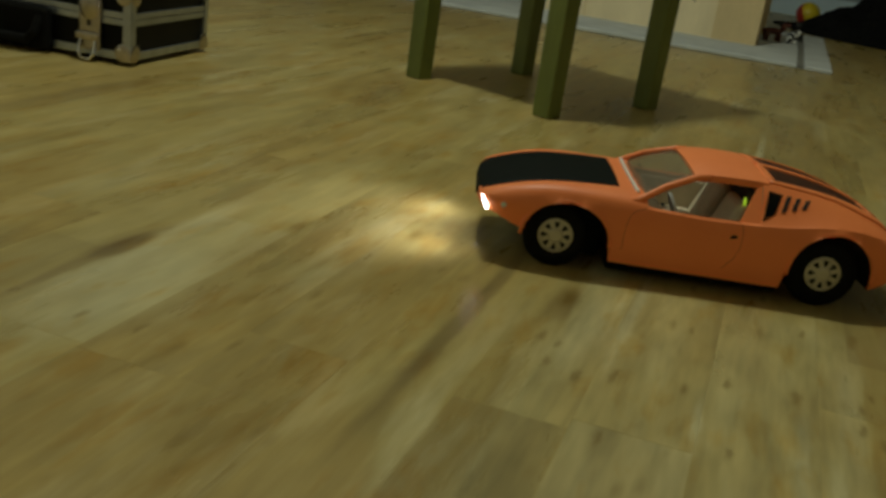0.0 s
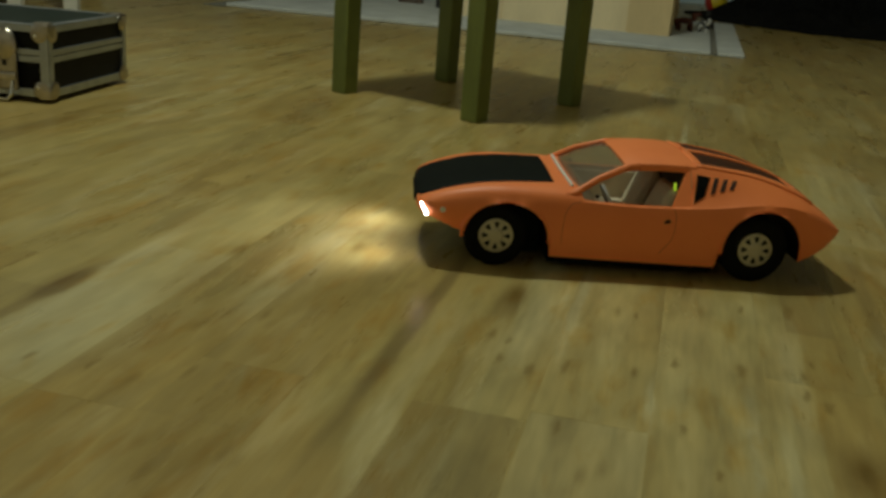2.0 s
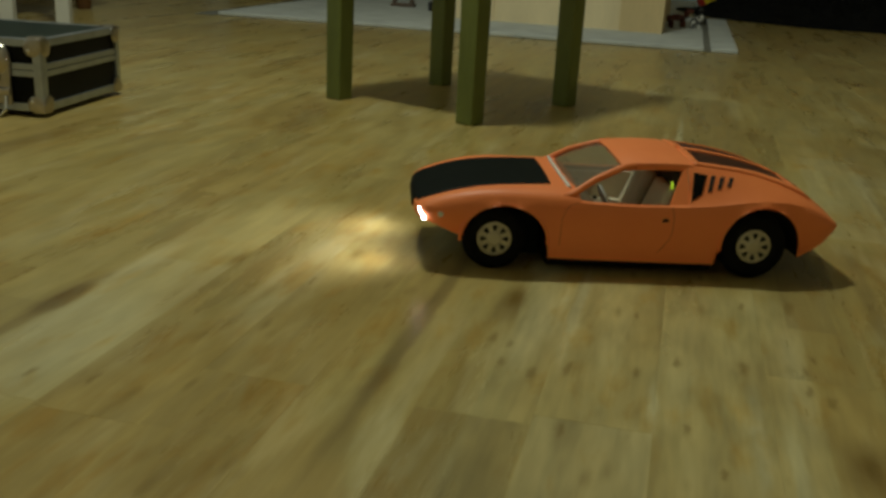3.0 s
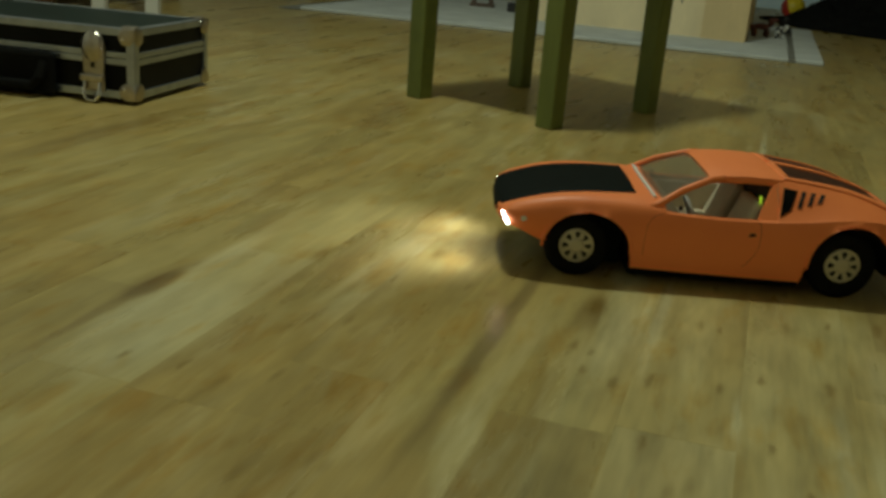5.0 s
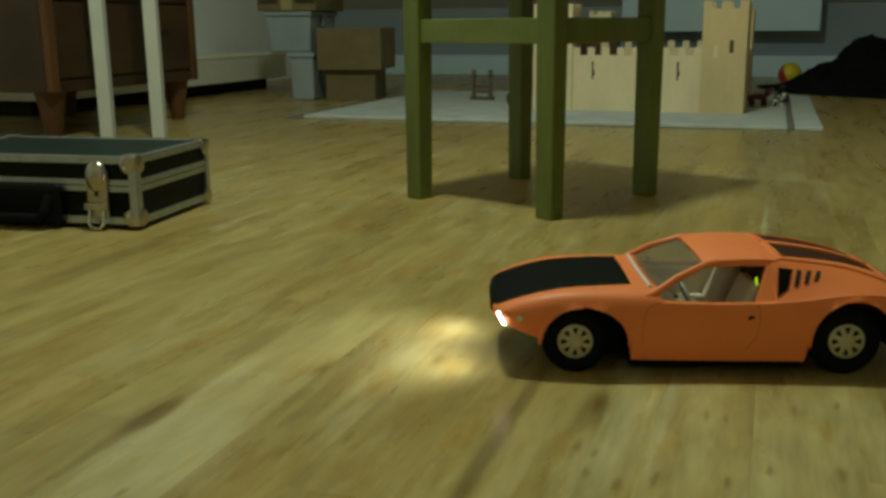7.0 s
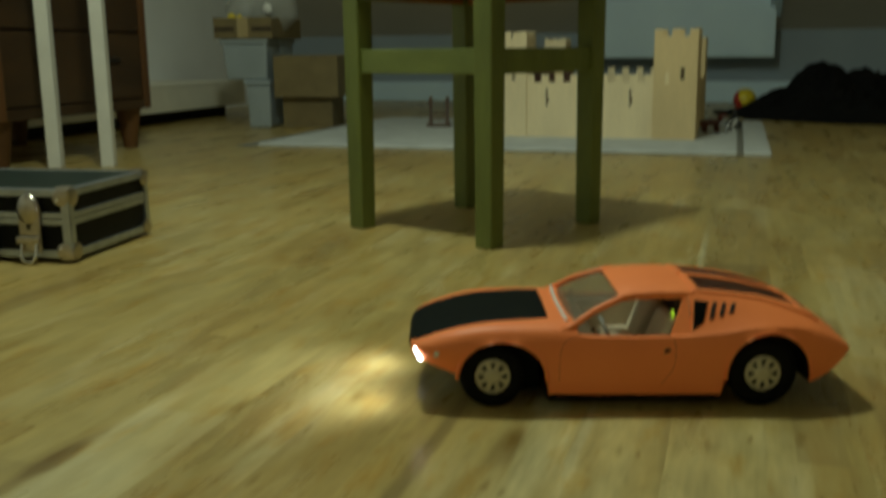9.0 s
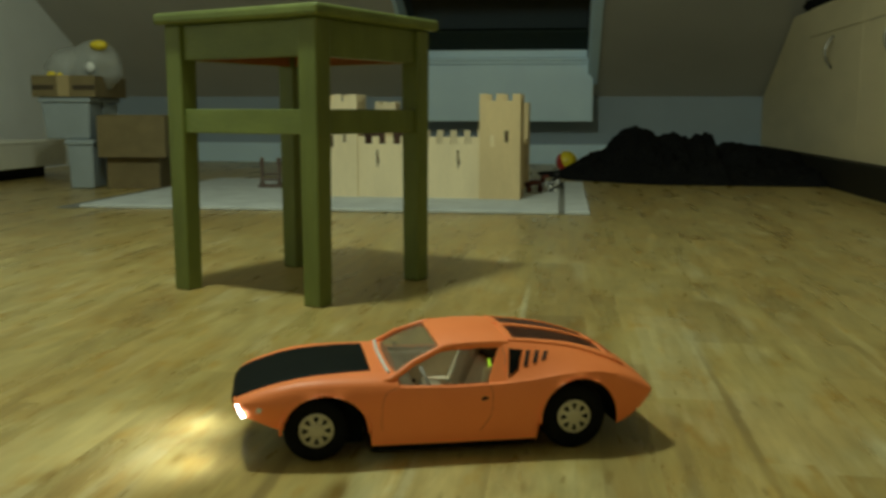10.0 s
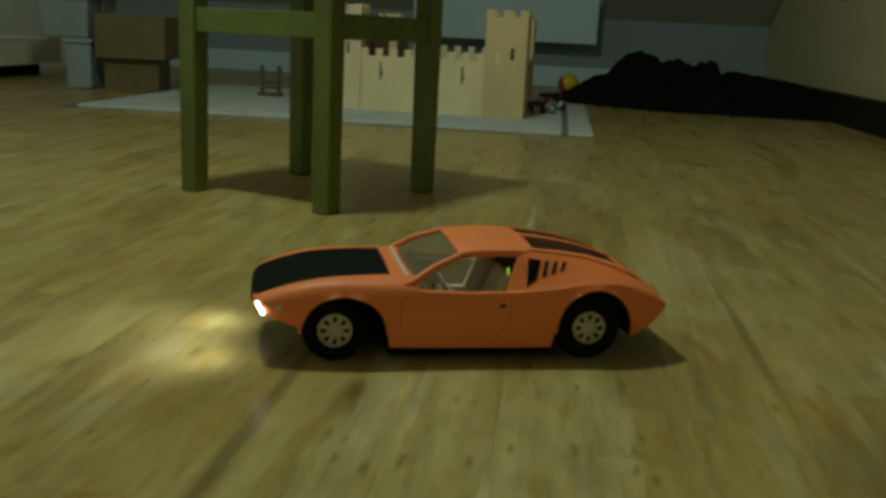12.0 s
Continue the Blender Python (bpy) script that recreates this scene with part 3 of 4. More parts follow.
        part("keyhole", box(lx - 0.0028, lx + 0.0028, -0.0070, -0.0061, 0.050, 0.061), SHADOW_GAP, plate)
        part("hook", tube([(lx - 0.012, -0.008, 0.032), (lx - 0.012, -0.013, 0.012), (lx - 0.006, -0.014, 0.004), (lx + 0.006, -0.014, 0.004), (lx + 0.012, -0.013, 0.012), (lx + 0.012, -0.008, 0.032)], 0.0022), CHROME, plate)
    hx = -L / 2
    handle = part("handle", box(hx - 0.064, hx + 0.064, -0.016, -0.001, 0.004, 0.066, 0.007), RUBBER, t, "black folded carrying handle")
    part("grip", tube([(hx - 0.05, -0.012, 0.052), (hx - 0.047, -0.022, 0.030), (hx - 0.035, -0.024, 0.018), (hx + 0.035, -0.024, 0.018), (hx + 0.047, -0.022, 0.030), (hx + 0.05, -0.012, 0.052)], 0.007, 10), RUBBER, handle)
    for fx in (-0.03, -L + 0.03):
        for fy in (0.03, D - 0.03):
            part("foot", lathe([(0.011, 0), (0.012, 0.0085)], 12, m=pose(fx, fy, 0)), RUBBER, t)


flight_case()


# ---- rug and castle ----
rug = thing("rug", pose(0, 0, 0), "pale grey felt rug with a dark stripe under the toy castle", "rug")
part("felt", box(-1.12, 0.350, 1.385, 2.60, 0.0005, 0.012, 0.003), RUG, rug)
part("stripe", box(0.3505, 0.3675, 1.385, 2.60, 0.0005, 0.0105), RUG_LINE, rug, "dark stripe near the edge")
part("border", box(0.368, 0.441, 1.385, 2.60, 0.0005, 0.012, 0.003), RUG, rug)
part("fringe", box(-1.19, -1.121, 1.372, 2.58, 0.0005, 0.003), RUG_LINE, rug, "thin darker end band")


def crenel_wall(x0, x1, y0, y1, z0, z1, merlon, gap, tall, along="x"):
    """An upright board whose top edge is cut into merlons."""
    run0, run1 = (x0, x1) if along == "x" else (y0, y1)
    n = max(2, round((run1 - run0 + gap) / (merlon + gap)))
    pitch = (run1 - run0 - merlon) / (n - 1)
    out = [(run0, z0), (run1, z0)]
    for i in reversed(range(n)):
        a, b = run0 + i * pitch, run0 + i * pitch + merlon
        out += [(b, z1 + tall), (a, z1 + tall)]
        if i:
            out += [(a, z1), (run0 + (i - 1) * pitch + merlon, z1)]
    if along == "x":
        m = Matrix(((1, 0, 0, 0), (0, 0, -1, y1), (0, 1, 0, 0), (0, 0, 0, 1)))
        return prism(out, y1 - y0, m)
    m = Matrix(((0, 0, 1, x0), (1, 0, 0, 0), (0, 1, 0, 0), (0, 0, 0, 1)))
    return prism(out, x1 - x0, m)


def castle():
    t = thing("toy_castle", pose(-0.095, 1.756, 0.012, 0, 0, -2), "pale plywood toy castle with battlements standing on a rug", "toy castle")
    th = 0.009

    def tower(name, x0, x1, y0, y1, h, mat, n_merlon, tall=0.018):
        m = (x1 - x0) / (2 * n_merlon - 1)
        part(name, crenel_wall(x0, x1, y0, y0 + th, 0, h - tall, m, m, tall), mat, t)
        part("tower_wall", crenel_wall(x0, x1, y1 - th, y1, 0, h - tall, m, m, tall), mat, t)
        part("tower_wall", crenel_wall(x0, x0 + th, y0 + th, y1 - th, 0, h - tall, m, m, tall, "y"), mat, t)
        part("tower_wall", crenel_wall(x1 - th, x1, y0 + th, y1 - th, 0, h - tall, m, m, tall, "y"), mat, t)
        part("tower_floor", box(x0 + th, x1 - th, y0 + th, y1 - th, h - 0.05, h - 0.044), mat, t)

    # no opening is cut: a dark strip gives the shade in the slit
    def slit(x, z0, z1, y, width=0.007):
        part("arrow_slit", box(x - width / 2, x + width / 2, y - 0.0008, y + 0.002, z0, z1), SLIT, t, "dark arrow slit")

    tower("tower_wall", 0.183, 0.317, -0.012, 0.125, 0.342, PLY_WARM, 3, 0.022)
    slit(0.272, 0.186, 0.224, -0.012, 0.012)
    part("arrow_slit", box(0.220, 0.231, -0.0128, -0.010, 0.172, 0.209), PLY, t, "pale blind slit")
    tower("tower_wall", -0.359, -0.228, -0.008, 0.122, 0.341, PLY, 3, 0.023)
    slit(-0.316, 0.167, 0.206, -0.008, 0.012)
    part("arrow_slit", box(-0.277, -0.266, -0.0088, -0.006, 0.183, 0.220), BROWN_PALE, t, "grey-brown blind slit")
    part("curtain_wall", crenel_wall(-0.2275, 0.1825, 0.0, th, 0, 0.178, 0.0235, 0.0278, 0.0245), PLY, t)
    for x in (-0.161, 0.111):
        # a cross-shaped slit: narrow above, wider in the middle
        slit(x, 0.130, 0.158, 0.0, 0.0055)
        slit(x + 0.002, 0.112, 0.1295, 0.0, 0.0085)
        slit(x, 0.100, 0.1115, 0.0, 0.0045)
    arch = [(-0.206, 0), (-0.150, 0)] + [(-0.178 + 0.028 * math.cos(math.pi * i / 12), 0.225 + 0.028 * math.sin(math.pi * i / 12)) for i in range(13)]
    part("gatehouse", prism(arch, 0.03, Matrix(((1, 0, 0, 0), (0, 0, -1, 0.10), (0, 1, 0, 0), (0, 0, 0, 1)))), GATE_BROWN, t, "dark brown arched gate block behind the wall")
    part("gate_post", box(-0.149, -0.122, 0.06, 0.09, 0, 0.252, 0.002), PLY_WARM, t)
    part("gate_wing", box(-0.121, -0.090, 0.065, 0.09, 0, 0.236, 0.003), GATE_BROWN, t)
    part("gate_wing", box(-0.226, -0.207, 0.065, 0.09, 0, 0.240, 0.003), GATE_BROWN, t)
    part("side_wall", crenel_wall(0.29, 0.299, 0.1255, 0.56, 0, 0.165, 0.03, 0.02, 0.02, "y"), PLY_WARM, t)
    part("side_wall", crenel_wall(-0.30, -0.291, 0.1225, 0.50, 0, 0.180, 0.03, 0.02, 0.022, "y"), PLY, t)
    part("rear_wall", crenel_wall(-0.2, 0.19, 0.5, 0.509, 0, 0.190, 0.024, 0.0262, 0.025), PLY, t)
    tower("tower_wall", -0.285, -0.205, 0.501, 0.60, 0.323, PLY, 3, 0.012)
    tower("tower_wall", 0.20, 0.30, 0.561, 0.66, 0.320, PLY_WARM, 3, 0.02)


castle()


def lump_mesh(blobs, subdiv=2, rough=0.0, seed=0):
    """Several rounded lumps melted into one mesh by its outline: (x, y, z, rx, ry, rz)."""
    bm = bmesh.new()
    for x, y, z, rx, ry, rz in blobs:
        r = bmesh.ops.create_icosphere(bm, subdivisions=subdiv, radius=1)
        for v in r["verts"]:
            k = 1 + rough * noise.noise(v.co * 2.3 + Vector((x * 40 + seed, y * 40, z * 40)))
            v.co = Vector((x + v.co.x * rx * k, y + v.co.y * ry * k, z + v.co.z * rz * k))
    return bm


# small toys on the rug
horse = mesh_object("toy_horse", lump_mesh([(0, 0, 0.045, 0.034, 0.014, 0.014), (-0.034, 0, 0.062, 0.010, 0.009, 0.020), (-0.047, 0, 0.074, 0.014, 0.007, 0.008),
                                            (-0.022, 0.008, 0.019, 0.006, 0.005, 0.021), (-0.022, -0.008, 0.019, 0.006, 0.005, 0.021), (0.024, 0.008, 0.019, 0.006, 0.005, 0.021),
                                            (0.024, -0.008, 0.019, 0.006, 0.005, 0.021), (0.036, 0, 0.040, 0.006, 0.005, 0.016)]), RED_BROWN, smooth=True)
horse.matrix_world = pose(0.262, 2.02, 0.0115, 0, 0, 200) @ Matrix.Diagonal((0.9, 1.7, 0.78, 1))
tagged(horse, "red-brown plastic toy horse on the rug", "toy horse")
cow = mesh_object("toy_animal", lump_mesh([(0, 0, 0.030, 0.022, 0.012, 0.013), (0.024, 0, 0.040, 0.010, 0.008, 0.010), (-0.014, 0.006, 0.012, 0.005, 0.004, 0.015), (-0.014, -0.006, 0.012, 0.005, 0.004, 0.015),
                                           (0.013, 0.006, 0.012, 0.005, 0.004, 0.015), (0.013, -0.006, 0.012, 0.005, 0.004, 0.015)]), (WHITE_PLASTIC, DARK_TOY), smooth=True)
for face in cow.data.polygons:
    face.material_index = 1 if noise.noise(face.center * 70) > 0.05 else 0
cow.matrix_world = pose(0.325, 2.05, 0.0115, 0, 0, 30) @ Matrix.Diagonal((0.85, 0.9, 0.9, 1))
tagged(cow, "small white toy animal with black patches on the rug", "toy animal")
cart = mesh_object("toy_cart", lump_mesh([(0, 0, 0.03, 0.032, 0.018, 0.012), (0.01, 0, 0.05, 0.012, 0.012, 0.014), (-0.022, 0.016, 0.014, 0.013, 0.004, 0.013), (-0.022, -0.016, 0.014, 0.013, 0.004, 0.013),
                                          (0.024, 0.016, 0.014, 0.013, 0.004, 0.013), (0.024, -0.016, 0.014, 0.013, 0.004, 0.013)]), DARK_TOY, smooth=True)
cart.matrix_world = pose(0.335, 2.2, 0.0115, 0, 0, 75)
tagged(cart, "dark plastic toy cart beside the castle", "toy cart")


def toy_gate():
    t = thing("toy_gate", pose(-0.735, 2.11, 0.012), "brown plastic toy gate with two knobbed posts on the rug", "toy gate")
    for x in (-0.033, 0.033):
        part("post", lathe([(0.010, 0), (0.010, 0.02), (0.007, 0.024), (0.007, 0.082), (0.011, 0.086), (0.011, 0.094), (0.006, 0.100), (0.009, 0.106), (0.005, 0.113)], 12, m=pose(x, 0, 0)), BROWN_TOY, t)
    part("base", box(-0.045, 0.045, -0.018, 0.018, 0, 0.012, 0.002), BROWN_TOY, t)
    for z in (0.026, 0.046):
        part("bar", box(-0.026, 0.026, -0.004, 0.004, z, z + 0.008, 0.001), BROWN_TOY, t)


toy_gate()
block = mesh_object("toy_block", box(-0.018, 0.018, -0.018, 0.018, 0, 0.032, 0.004), DARK_TOY)
block.matrix_world = pose(-0.59, 2.0, 0.012, 0, 0, 20)
tagged(block, "small dark plastic toy block on the rug", "toy block")


def ball():
    t = thing("ball", pose(0.378, 3.39, 0), "small beach ball with yellow and red panels on the floor", "ball")
    n, r = 6, 0.053
    for k in range(n):
        bm = bmesh.new()
        rows = []
        for i in range(9):
            th = math.pi * i / 8
            rows.append([bm.verts.new((r * math.sin(th) * math.cos(a), r * math.sin(th) * math.sin(a), r * math.cos(th))) for a in [2 * math.pi * (k + j / 4) / n for j in range(5)]])
        for a, b in zip(rows, rows[1:]):
            for j in range(4):
                bm.faces.new((a[j], a[j + 1], b[j + 1], b[j]))
        bmesh.ops.remove_doubles(bm, verts=bm.verts, dist=1e-5)
        o = part("panel", bm, (YELLOW, YELLOW, RED, WHITE_PLASTIC, YELLOW, RED)[k], t, smooth=True)
        o.matrix_local = pose(0, 0, r, 25, 10, 250)


ball()


# ---- black heap of blankets ----
def heap():
    bm = bmesh.new()
    nx, ny = 190, 110
    x0, x1, y0, y1 = 0.24, 1.412, 2.56, 3.72
    ridge_x = [0.24, 0.34, 0.42, 0.49, 0.55, 0.60, 0.65, 0.70, 0.75, 0.80, 0.83, 0.87, 0.92, 0.97, 1.03, 1.045, 1.12, 1.22, 1.30, 1.475]
    ridge_z = [0.01, 0.03, 0.075, 0.12, 0.13, 0.19, 0.228, 0.238, 0.222, 0.185, 0.205, 0.212, 0.170, 0.205, 0.208, 0.146, 0.168, 0.154, 0.14, 0.12]
    grid = []
    for j in range(ny + 1):
        row = []
        for i in range(nx + 1):
            u, v = i / nx, j / ny
            x = x0 + (x1 - x0) * u
            front = float(np.interp(x, [0.24, 0.40, 0.55, 0.75, 1.475], [3.20, 2.82, 2.72, 2.60, 2.57]))
            rear = float(np.interp(x, [0.24, 0.46, 0.58], [3.29, 3.31, y1]))
            y = front + (rear - front) * v
            wob = 0.02 * noise.noise(Vector((x * 3, y * 3, 4)))
            crest = float(np.interp(x + wob * (0.3 + v), ridge_x, ridge_z))
            edge = min(1, 2.4 * v, 3.5 * (1 - v)) ** 0.55
            p = Vector((x * 9, y * 9, 0))
            fold = 0.92 + 0.30 * abs(noise.noise(p)) * 2 * (0.4 + edge * 0.4) - 0.34 + 0.2 * noise.noise(p * 2.2 + Vector((3, 1, 0))) + 0.12 * noise.noise(p * 4.6) + 0.06 * noise.noise(p * 8.3)
            near_ridge = math.exp(-((v - 0.50) / 0.14) ** 2)
            row.append(bm.verts.new((x, y, max(0.002, crest * edge * (fold * (1 - 0.9 * near_ridge) + (0.97 + 0.10 * noise.noise(p * 3.3) + 0.06 * noise.noise(p * 7.1)) * 0.9 * near_ridge)))))
        grid.append(row)
    for a, b in zip(grid, grid[1:]):
        for i in range(nx):
            bm.faces.new((a[i], a[i + 1], b[i + 1], b[i]))
    rim = [e for e in bm.edges if e.is_boundary]
    low = bmesh.ops.extrude_edge_only(bm, edges=rim)
    for v in low["geom"]:
        if isinstance(v, bmesh.types.BMVert):
            v.co.z = 0.001
    tagged(mesh_object("blanket", bm, BLACK_CLOTH, smooth=True), "crumpled black blanket heaped on the floor by the cabinets", "blanket")


heap()


# ---- cabinets along the right wall ----
def cabinet(y0, y1, doors, niche=False):
    t = thing("cabinet", pose(1.46, y0, 0), "low maple laminate cabinet with a dark plinth" + (" and dark niche" if niche else " and bow handles"), "cabinet", "cabinets along the wall")
    w, d, h = y1 - y0, 0.585, 0.76
    part("plinth", box(-0.045, d, 0.0, w, 0.0, 0.112), PLINTH, t, "black plinth board")
    if niche:
        part("body", box(0.02, d, 0.001, w - 0.001, 0.1125, 0.258), CABINET, t)
        part("side", box(0.02, d, 0.001, 0.019, 0.2585, h), CABINET, t)
        part("side", box(0.02, d, w - 0.019, w - 0.001, 0.2585, h), CABINET, t)
        # the dark inside the niche is coloured onto its back
        part("back", box(d - 0.02, d, 0.02, w - 0.02, 0.2585, h - 0.02), SHADOW_GAP, t, "niche back coloured black for the shade inside")
        part("top", box(0.02, d, 0.02, w - 0.02, h - 0.019, h), CABINET, t)
        part("front_panel", box(0.0, 0.0195, 0.0015, w - 0.0015, 0.114, 0.256, 0.001), CABINET, t)
        part("screen", box(0.0, 0.0195, 0.002, w - 0.002, 0.2585, h - 0.02, 0.002), NIGHT_GLASS, t, "black glossy front in the niche")
        return
    part("body", box(0.02, d, 0.001, w - 0.001, 0.1125, h), CABINET, t)
    dw = w / doors
    for k in range(doors):
        a, b = k * dw + 0.0012, (k + 1) * dw - 0.0012
        door = part("door", box(0.0, 0.0195, a, b, 0.114, 0.630, 0.001), CABINET, t)
        hy = (a + b) / 2
        part("handle", tube([(-0.032 * math.sin(math.pi * i / 10), hy, 0.478 + 0.134 * i / 10) for i in range(11)], 0.006, 8), STEEL, door, "brushed steel bow handle", True)
    part("drawer_front", box(0.0, 0.0195, 0.0015, w - 0.0015, 0.6330, h - 0.002, 0.001), CABINET, t)


cabinet(0.835, 1.70, 1)
cabinet(1.702, 2.412, 1)
cabinet(2.414, 3.20, 1)
cabinet(-0.10, 0.833, 1, niche=True)
cabinet(-0.90, -0.102, 1)
end = thing("cabinet", pose(1.46, 3.202, 0), "maple laminate cabinet end piece running under the roof slope", "cabinet", "cabinets along the wall")
part("plinth", box(-0.045, 0.585, 0, 0.995, 0, 0.112), PLINTH, end, "black plinth board")
part("front_panel", prism([(0.0, 0.114), (0.975, 0.114), (0.975, 0.375), (0.32, 0.755), (0.0, 0.755)], 0.019, Matrix(((0, 0, 1, 0), (1, 0, 0, 0), (0, 1, 0, 0), (0, 0, 0, 1)))), CABINET, end)
bag = mesh_object("bag", lump_mesh([(0, 0, 0.035, 0.05, 0.09, 0.035), (0.02, -0.10, 0.04, 0.05, 0.10, 0.04)], 3, 0.25), BLACK_CLOTH, smooth=True)
bag.matrix_world = pose(1.52, 3.36, 0.757)
tagged(bag, "dark cloth bag lying on top of the cabinets", "bag")


# ---- dresser, white posts ----
def dresser():
    t = thing("dresser", pose(-1.462, 0.648, 0), "dark-stained wooden dresser with drawers on tapered feet by the wall", "dresser")
    w, d, h = 0.672, 0.53, 0.776
    part("body", box(-d, -0.018, 0.0, w, 0.125, h, 0.003), DARK_WOOD, t)
    for a, b in ((0.0, 0.030), (w - 0.030, w)):
        part("stile", box(-0.0175, 0.004, a, b, 0.125, h, 0.003), DARK_WOOD_EDGE, t, "reddish front stile")
    part("bottom_rail", box(-0.0175, 0.002, 0.031, w - 0.031, 0.125, 0.155, 0.002), DARK_WOOD, t)
    part("top", box(-d - 0.005, 0.018, -0.012, w + 0.012, h + 0.001, h + 0.024, 0.005), DARK_WOOD, t)
    rows = 3
    dh = (h - 0.165) / rows
    for r in range(rows):
        z0 = 0.160 + r * dh
        drawer = part("drawer", box(-0.0175, 0.0, 0.034, w - 0.034, z0, z0 + dh - 0.008, 0.003), DARK_WOOD, t)
        for hy in (0.19, w - 0.19):
            part("handle", box(0.001, 0.012, hy - 0.035, hy + 0.035, z0 + dh * 0.55, z0 + dh * 0.55 + 0.012, 0.003), SHADOW_GAP, drawer, "dark drawer pull")
    for fx, fy in ((-0.05, 0.05), (-0.05, w - 0.05), (-d + 0.05, 0.05), (-d + 0.05, w - 0.05)):
        part("foot", lathe([(0.020, 0), (0.022, 0.01), (0.036, 0.105), (0.040, 0.1245)], 16, m=pose(fx, fy, 0)), DARK_WOOD_EDGE, t, "tapered wooden foot")


dresser()


def white_rack():
    t = thing("clothes_rack", pose(-1.316, 0.776, 0, 0, 0, 20), "cream-white painted wooden rack with two square posts", "rack")
    for x in (-0.069, 0.069):
        part("post", box(x - 0.0172, x + 0.0172, -0.0172, 0.0172, 0, 1.4, 0.003), CREAM_PAINT, t)
    part("top_rail", box(-0.0515, 0.0515, -0.014, 0.014, 1.34, 1.38, 0.003), CREAM_PAINT, t)


white_rack()


# ---- storage corner ----
def storage_bin(m, w, d, h, label):
    t = thing("storage_box", m, label, "storage box", "plastic storage boxes")
    bm = bmesh.new()
    taper = 0.90
    box(-w / 2, w / 2, -d / 2, d / 2, 0, h - 0.02, 0.008, bm)
    for v in bm.verts:
        k = taper + (1 - taper) * v.co.z / h
        v.co.x *= k
        v.co.y *= k
    part("tub", bm, BIN_PLASTIC, t)
    part("lid", box(-w / 2 - 0.006, w / 2 + 0.006, -d / 2 - 0.006, d / 2 + 0.006, h - 0.0195, h, 0.005), BIN_PLASTIC, t, "pale plastic lid")
    for x in (-w / 2 - 0.007, w / 2 + 0.001):
        part("clip", box(x, x + 0.006, -0.03, 0.03, h - 0.06, h - 0.01, 0.002), BIN_PLASTIC, t)


storage_bin(pose(-1.491, 2.183, 0, 0, 0, 8), 0.100, 0.215, 0.188, "narrow milky plastic storage box with a lid on the floor")
storage_bin(pose(-1.545, 2.237, 0.189, 0, 0, 8), 0.185, 0.35, 0.160, "milky plastic storage box stacked on a narrower one")


def carton(m, w, d, h, label, open_top=False):
    t = thing("cardboard_box", m, label, "cardboard box", "cardboard boxes")
    th = 0.004
    part("wall", box(-w / 2, w / 2, -d / 2, -d / 2 + th, 0, h, 0.001), CARDBOARD, t)
    part("wall", box(-w / 2, w / 2, d / 2 - th, d / 2, 0, h, 0.001), CARDBOARD, t)
    part("wall", box(-w / 2, -w / 2 + th, -d / 2 + th, d / 2 - th, 0, h, 0.001), CARDBOARD, t)
    part("wall", box(w / 2 - th, w / 2, -d / 2 + th, d / 2 - th, 0, h, 0.001), CARDBOARD, t)
    part("bottom", box(-w / 2 + th, w / 2 - th, -d / 2 + th, d / 2 - th, 0.0, th), CARDBOARD, t)
    if not open_top:
        part("flap", box(-w / 2, w / 2, -d / 2, -0.001, h + 0.0005, h + 0.004, 0.001), CARDBOARD, t)
        part("flap", box(-w / 2, w / 2, 0.001, d / 2, h + 0.0005, h + 0.004, 0.001), CARDBOARD, t)
        part("tape", box(-w / 2 - 0.001, w / 2 + 0.001, -0.025, 0.025, h + 0.0042, h + 0.005), TAPE, t, "strip of packing tape")
    if open_top:
        part("tape", box(-0.022, 0.022, -d / 2 - 0.0012, -d / 2 - 0.0004, 0.002, h), TAPE, t, "strip of packing tape")
        # two dark brown bars at mid-height, one each side of the tape
        for a in (-0.118, 0.036):
            part("dark_band", box(a, a + 0.082, -d / 2 - 0.0012, -d / 2 - 0.0004, 0.026, 0.044), BROWN_BAND, t, "dark brown band on the tray front")


carton(pose(-1.299, 2.215, 0, 0, 0, 10), 0.200, 0.20, 0.116, "flat brown cardboard box on the floor")
carton(pose(-1.294, 2.219, 0.122, 0, 0, 10), 0.255, 0.277, 0.156, "brown taped cardboard box on another box")
carton(pose(-1.542, 2.237, 0.350, 0, 0, 8), 0.238, 0.376, 0.080, "open brown cardboard tray on a plastic box", True)


def toy_bag():
    t = thing("plastic_bag", pose(-1.518, 2.219, 0.355) @ Matrix.Diagonal((0.895, 0.895, 0.895, 1)), "clear plastic bag with a yellow cap in a cardboard tray", "plastic bag")
    part("bag", lump_mesh([(-0.055, 0.0, 0.105, 0.105, 0.12, 0.105), (0.05, 0.01, 0.125, 0.115, 0.11, 0.12)], 3, 0.15), BAG_PLASTIC, t, smooth=True)
    part("cap", lump_mesh([(0.11, -0.07, 0.215, 0.04, 0.03, 0.022)], 2, 0.1), YELLOW, t, "yellow plastic cap", True)
    part("paper", lump_mesh([(0.085, -0.106, 0.12, 0.022, 0.010, 0.024)], 2, 0.1), WHITE_PLASTIC, t, "white paper label", True)
    part("toy_parts", lump_mesh([(-0.09, -0.11, 0.085, 0.022, 0.02, 0.02), (-0.05, -0.11, 0.082, 0.018, 0.018, 0.018)], 2, 0.2), YELLOW, t, smooth=True)


toy_bag()


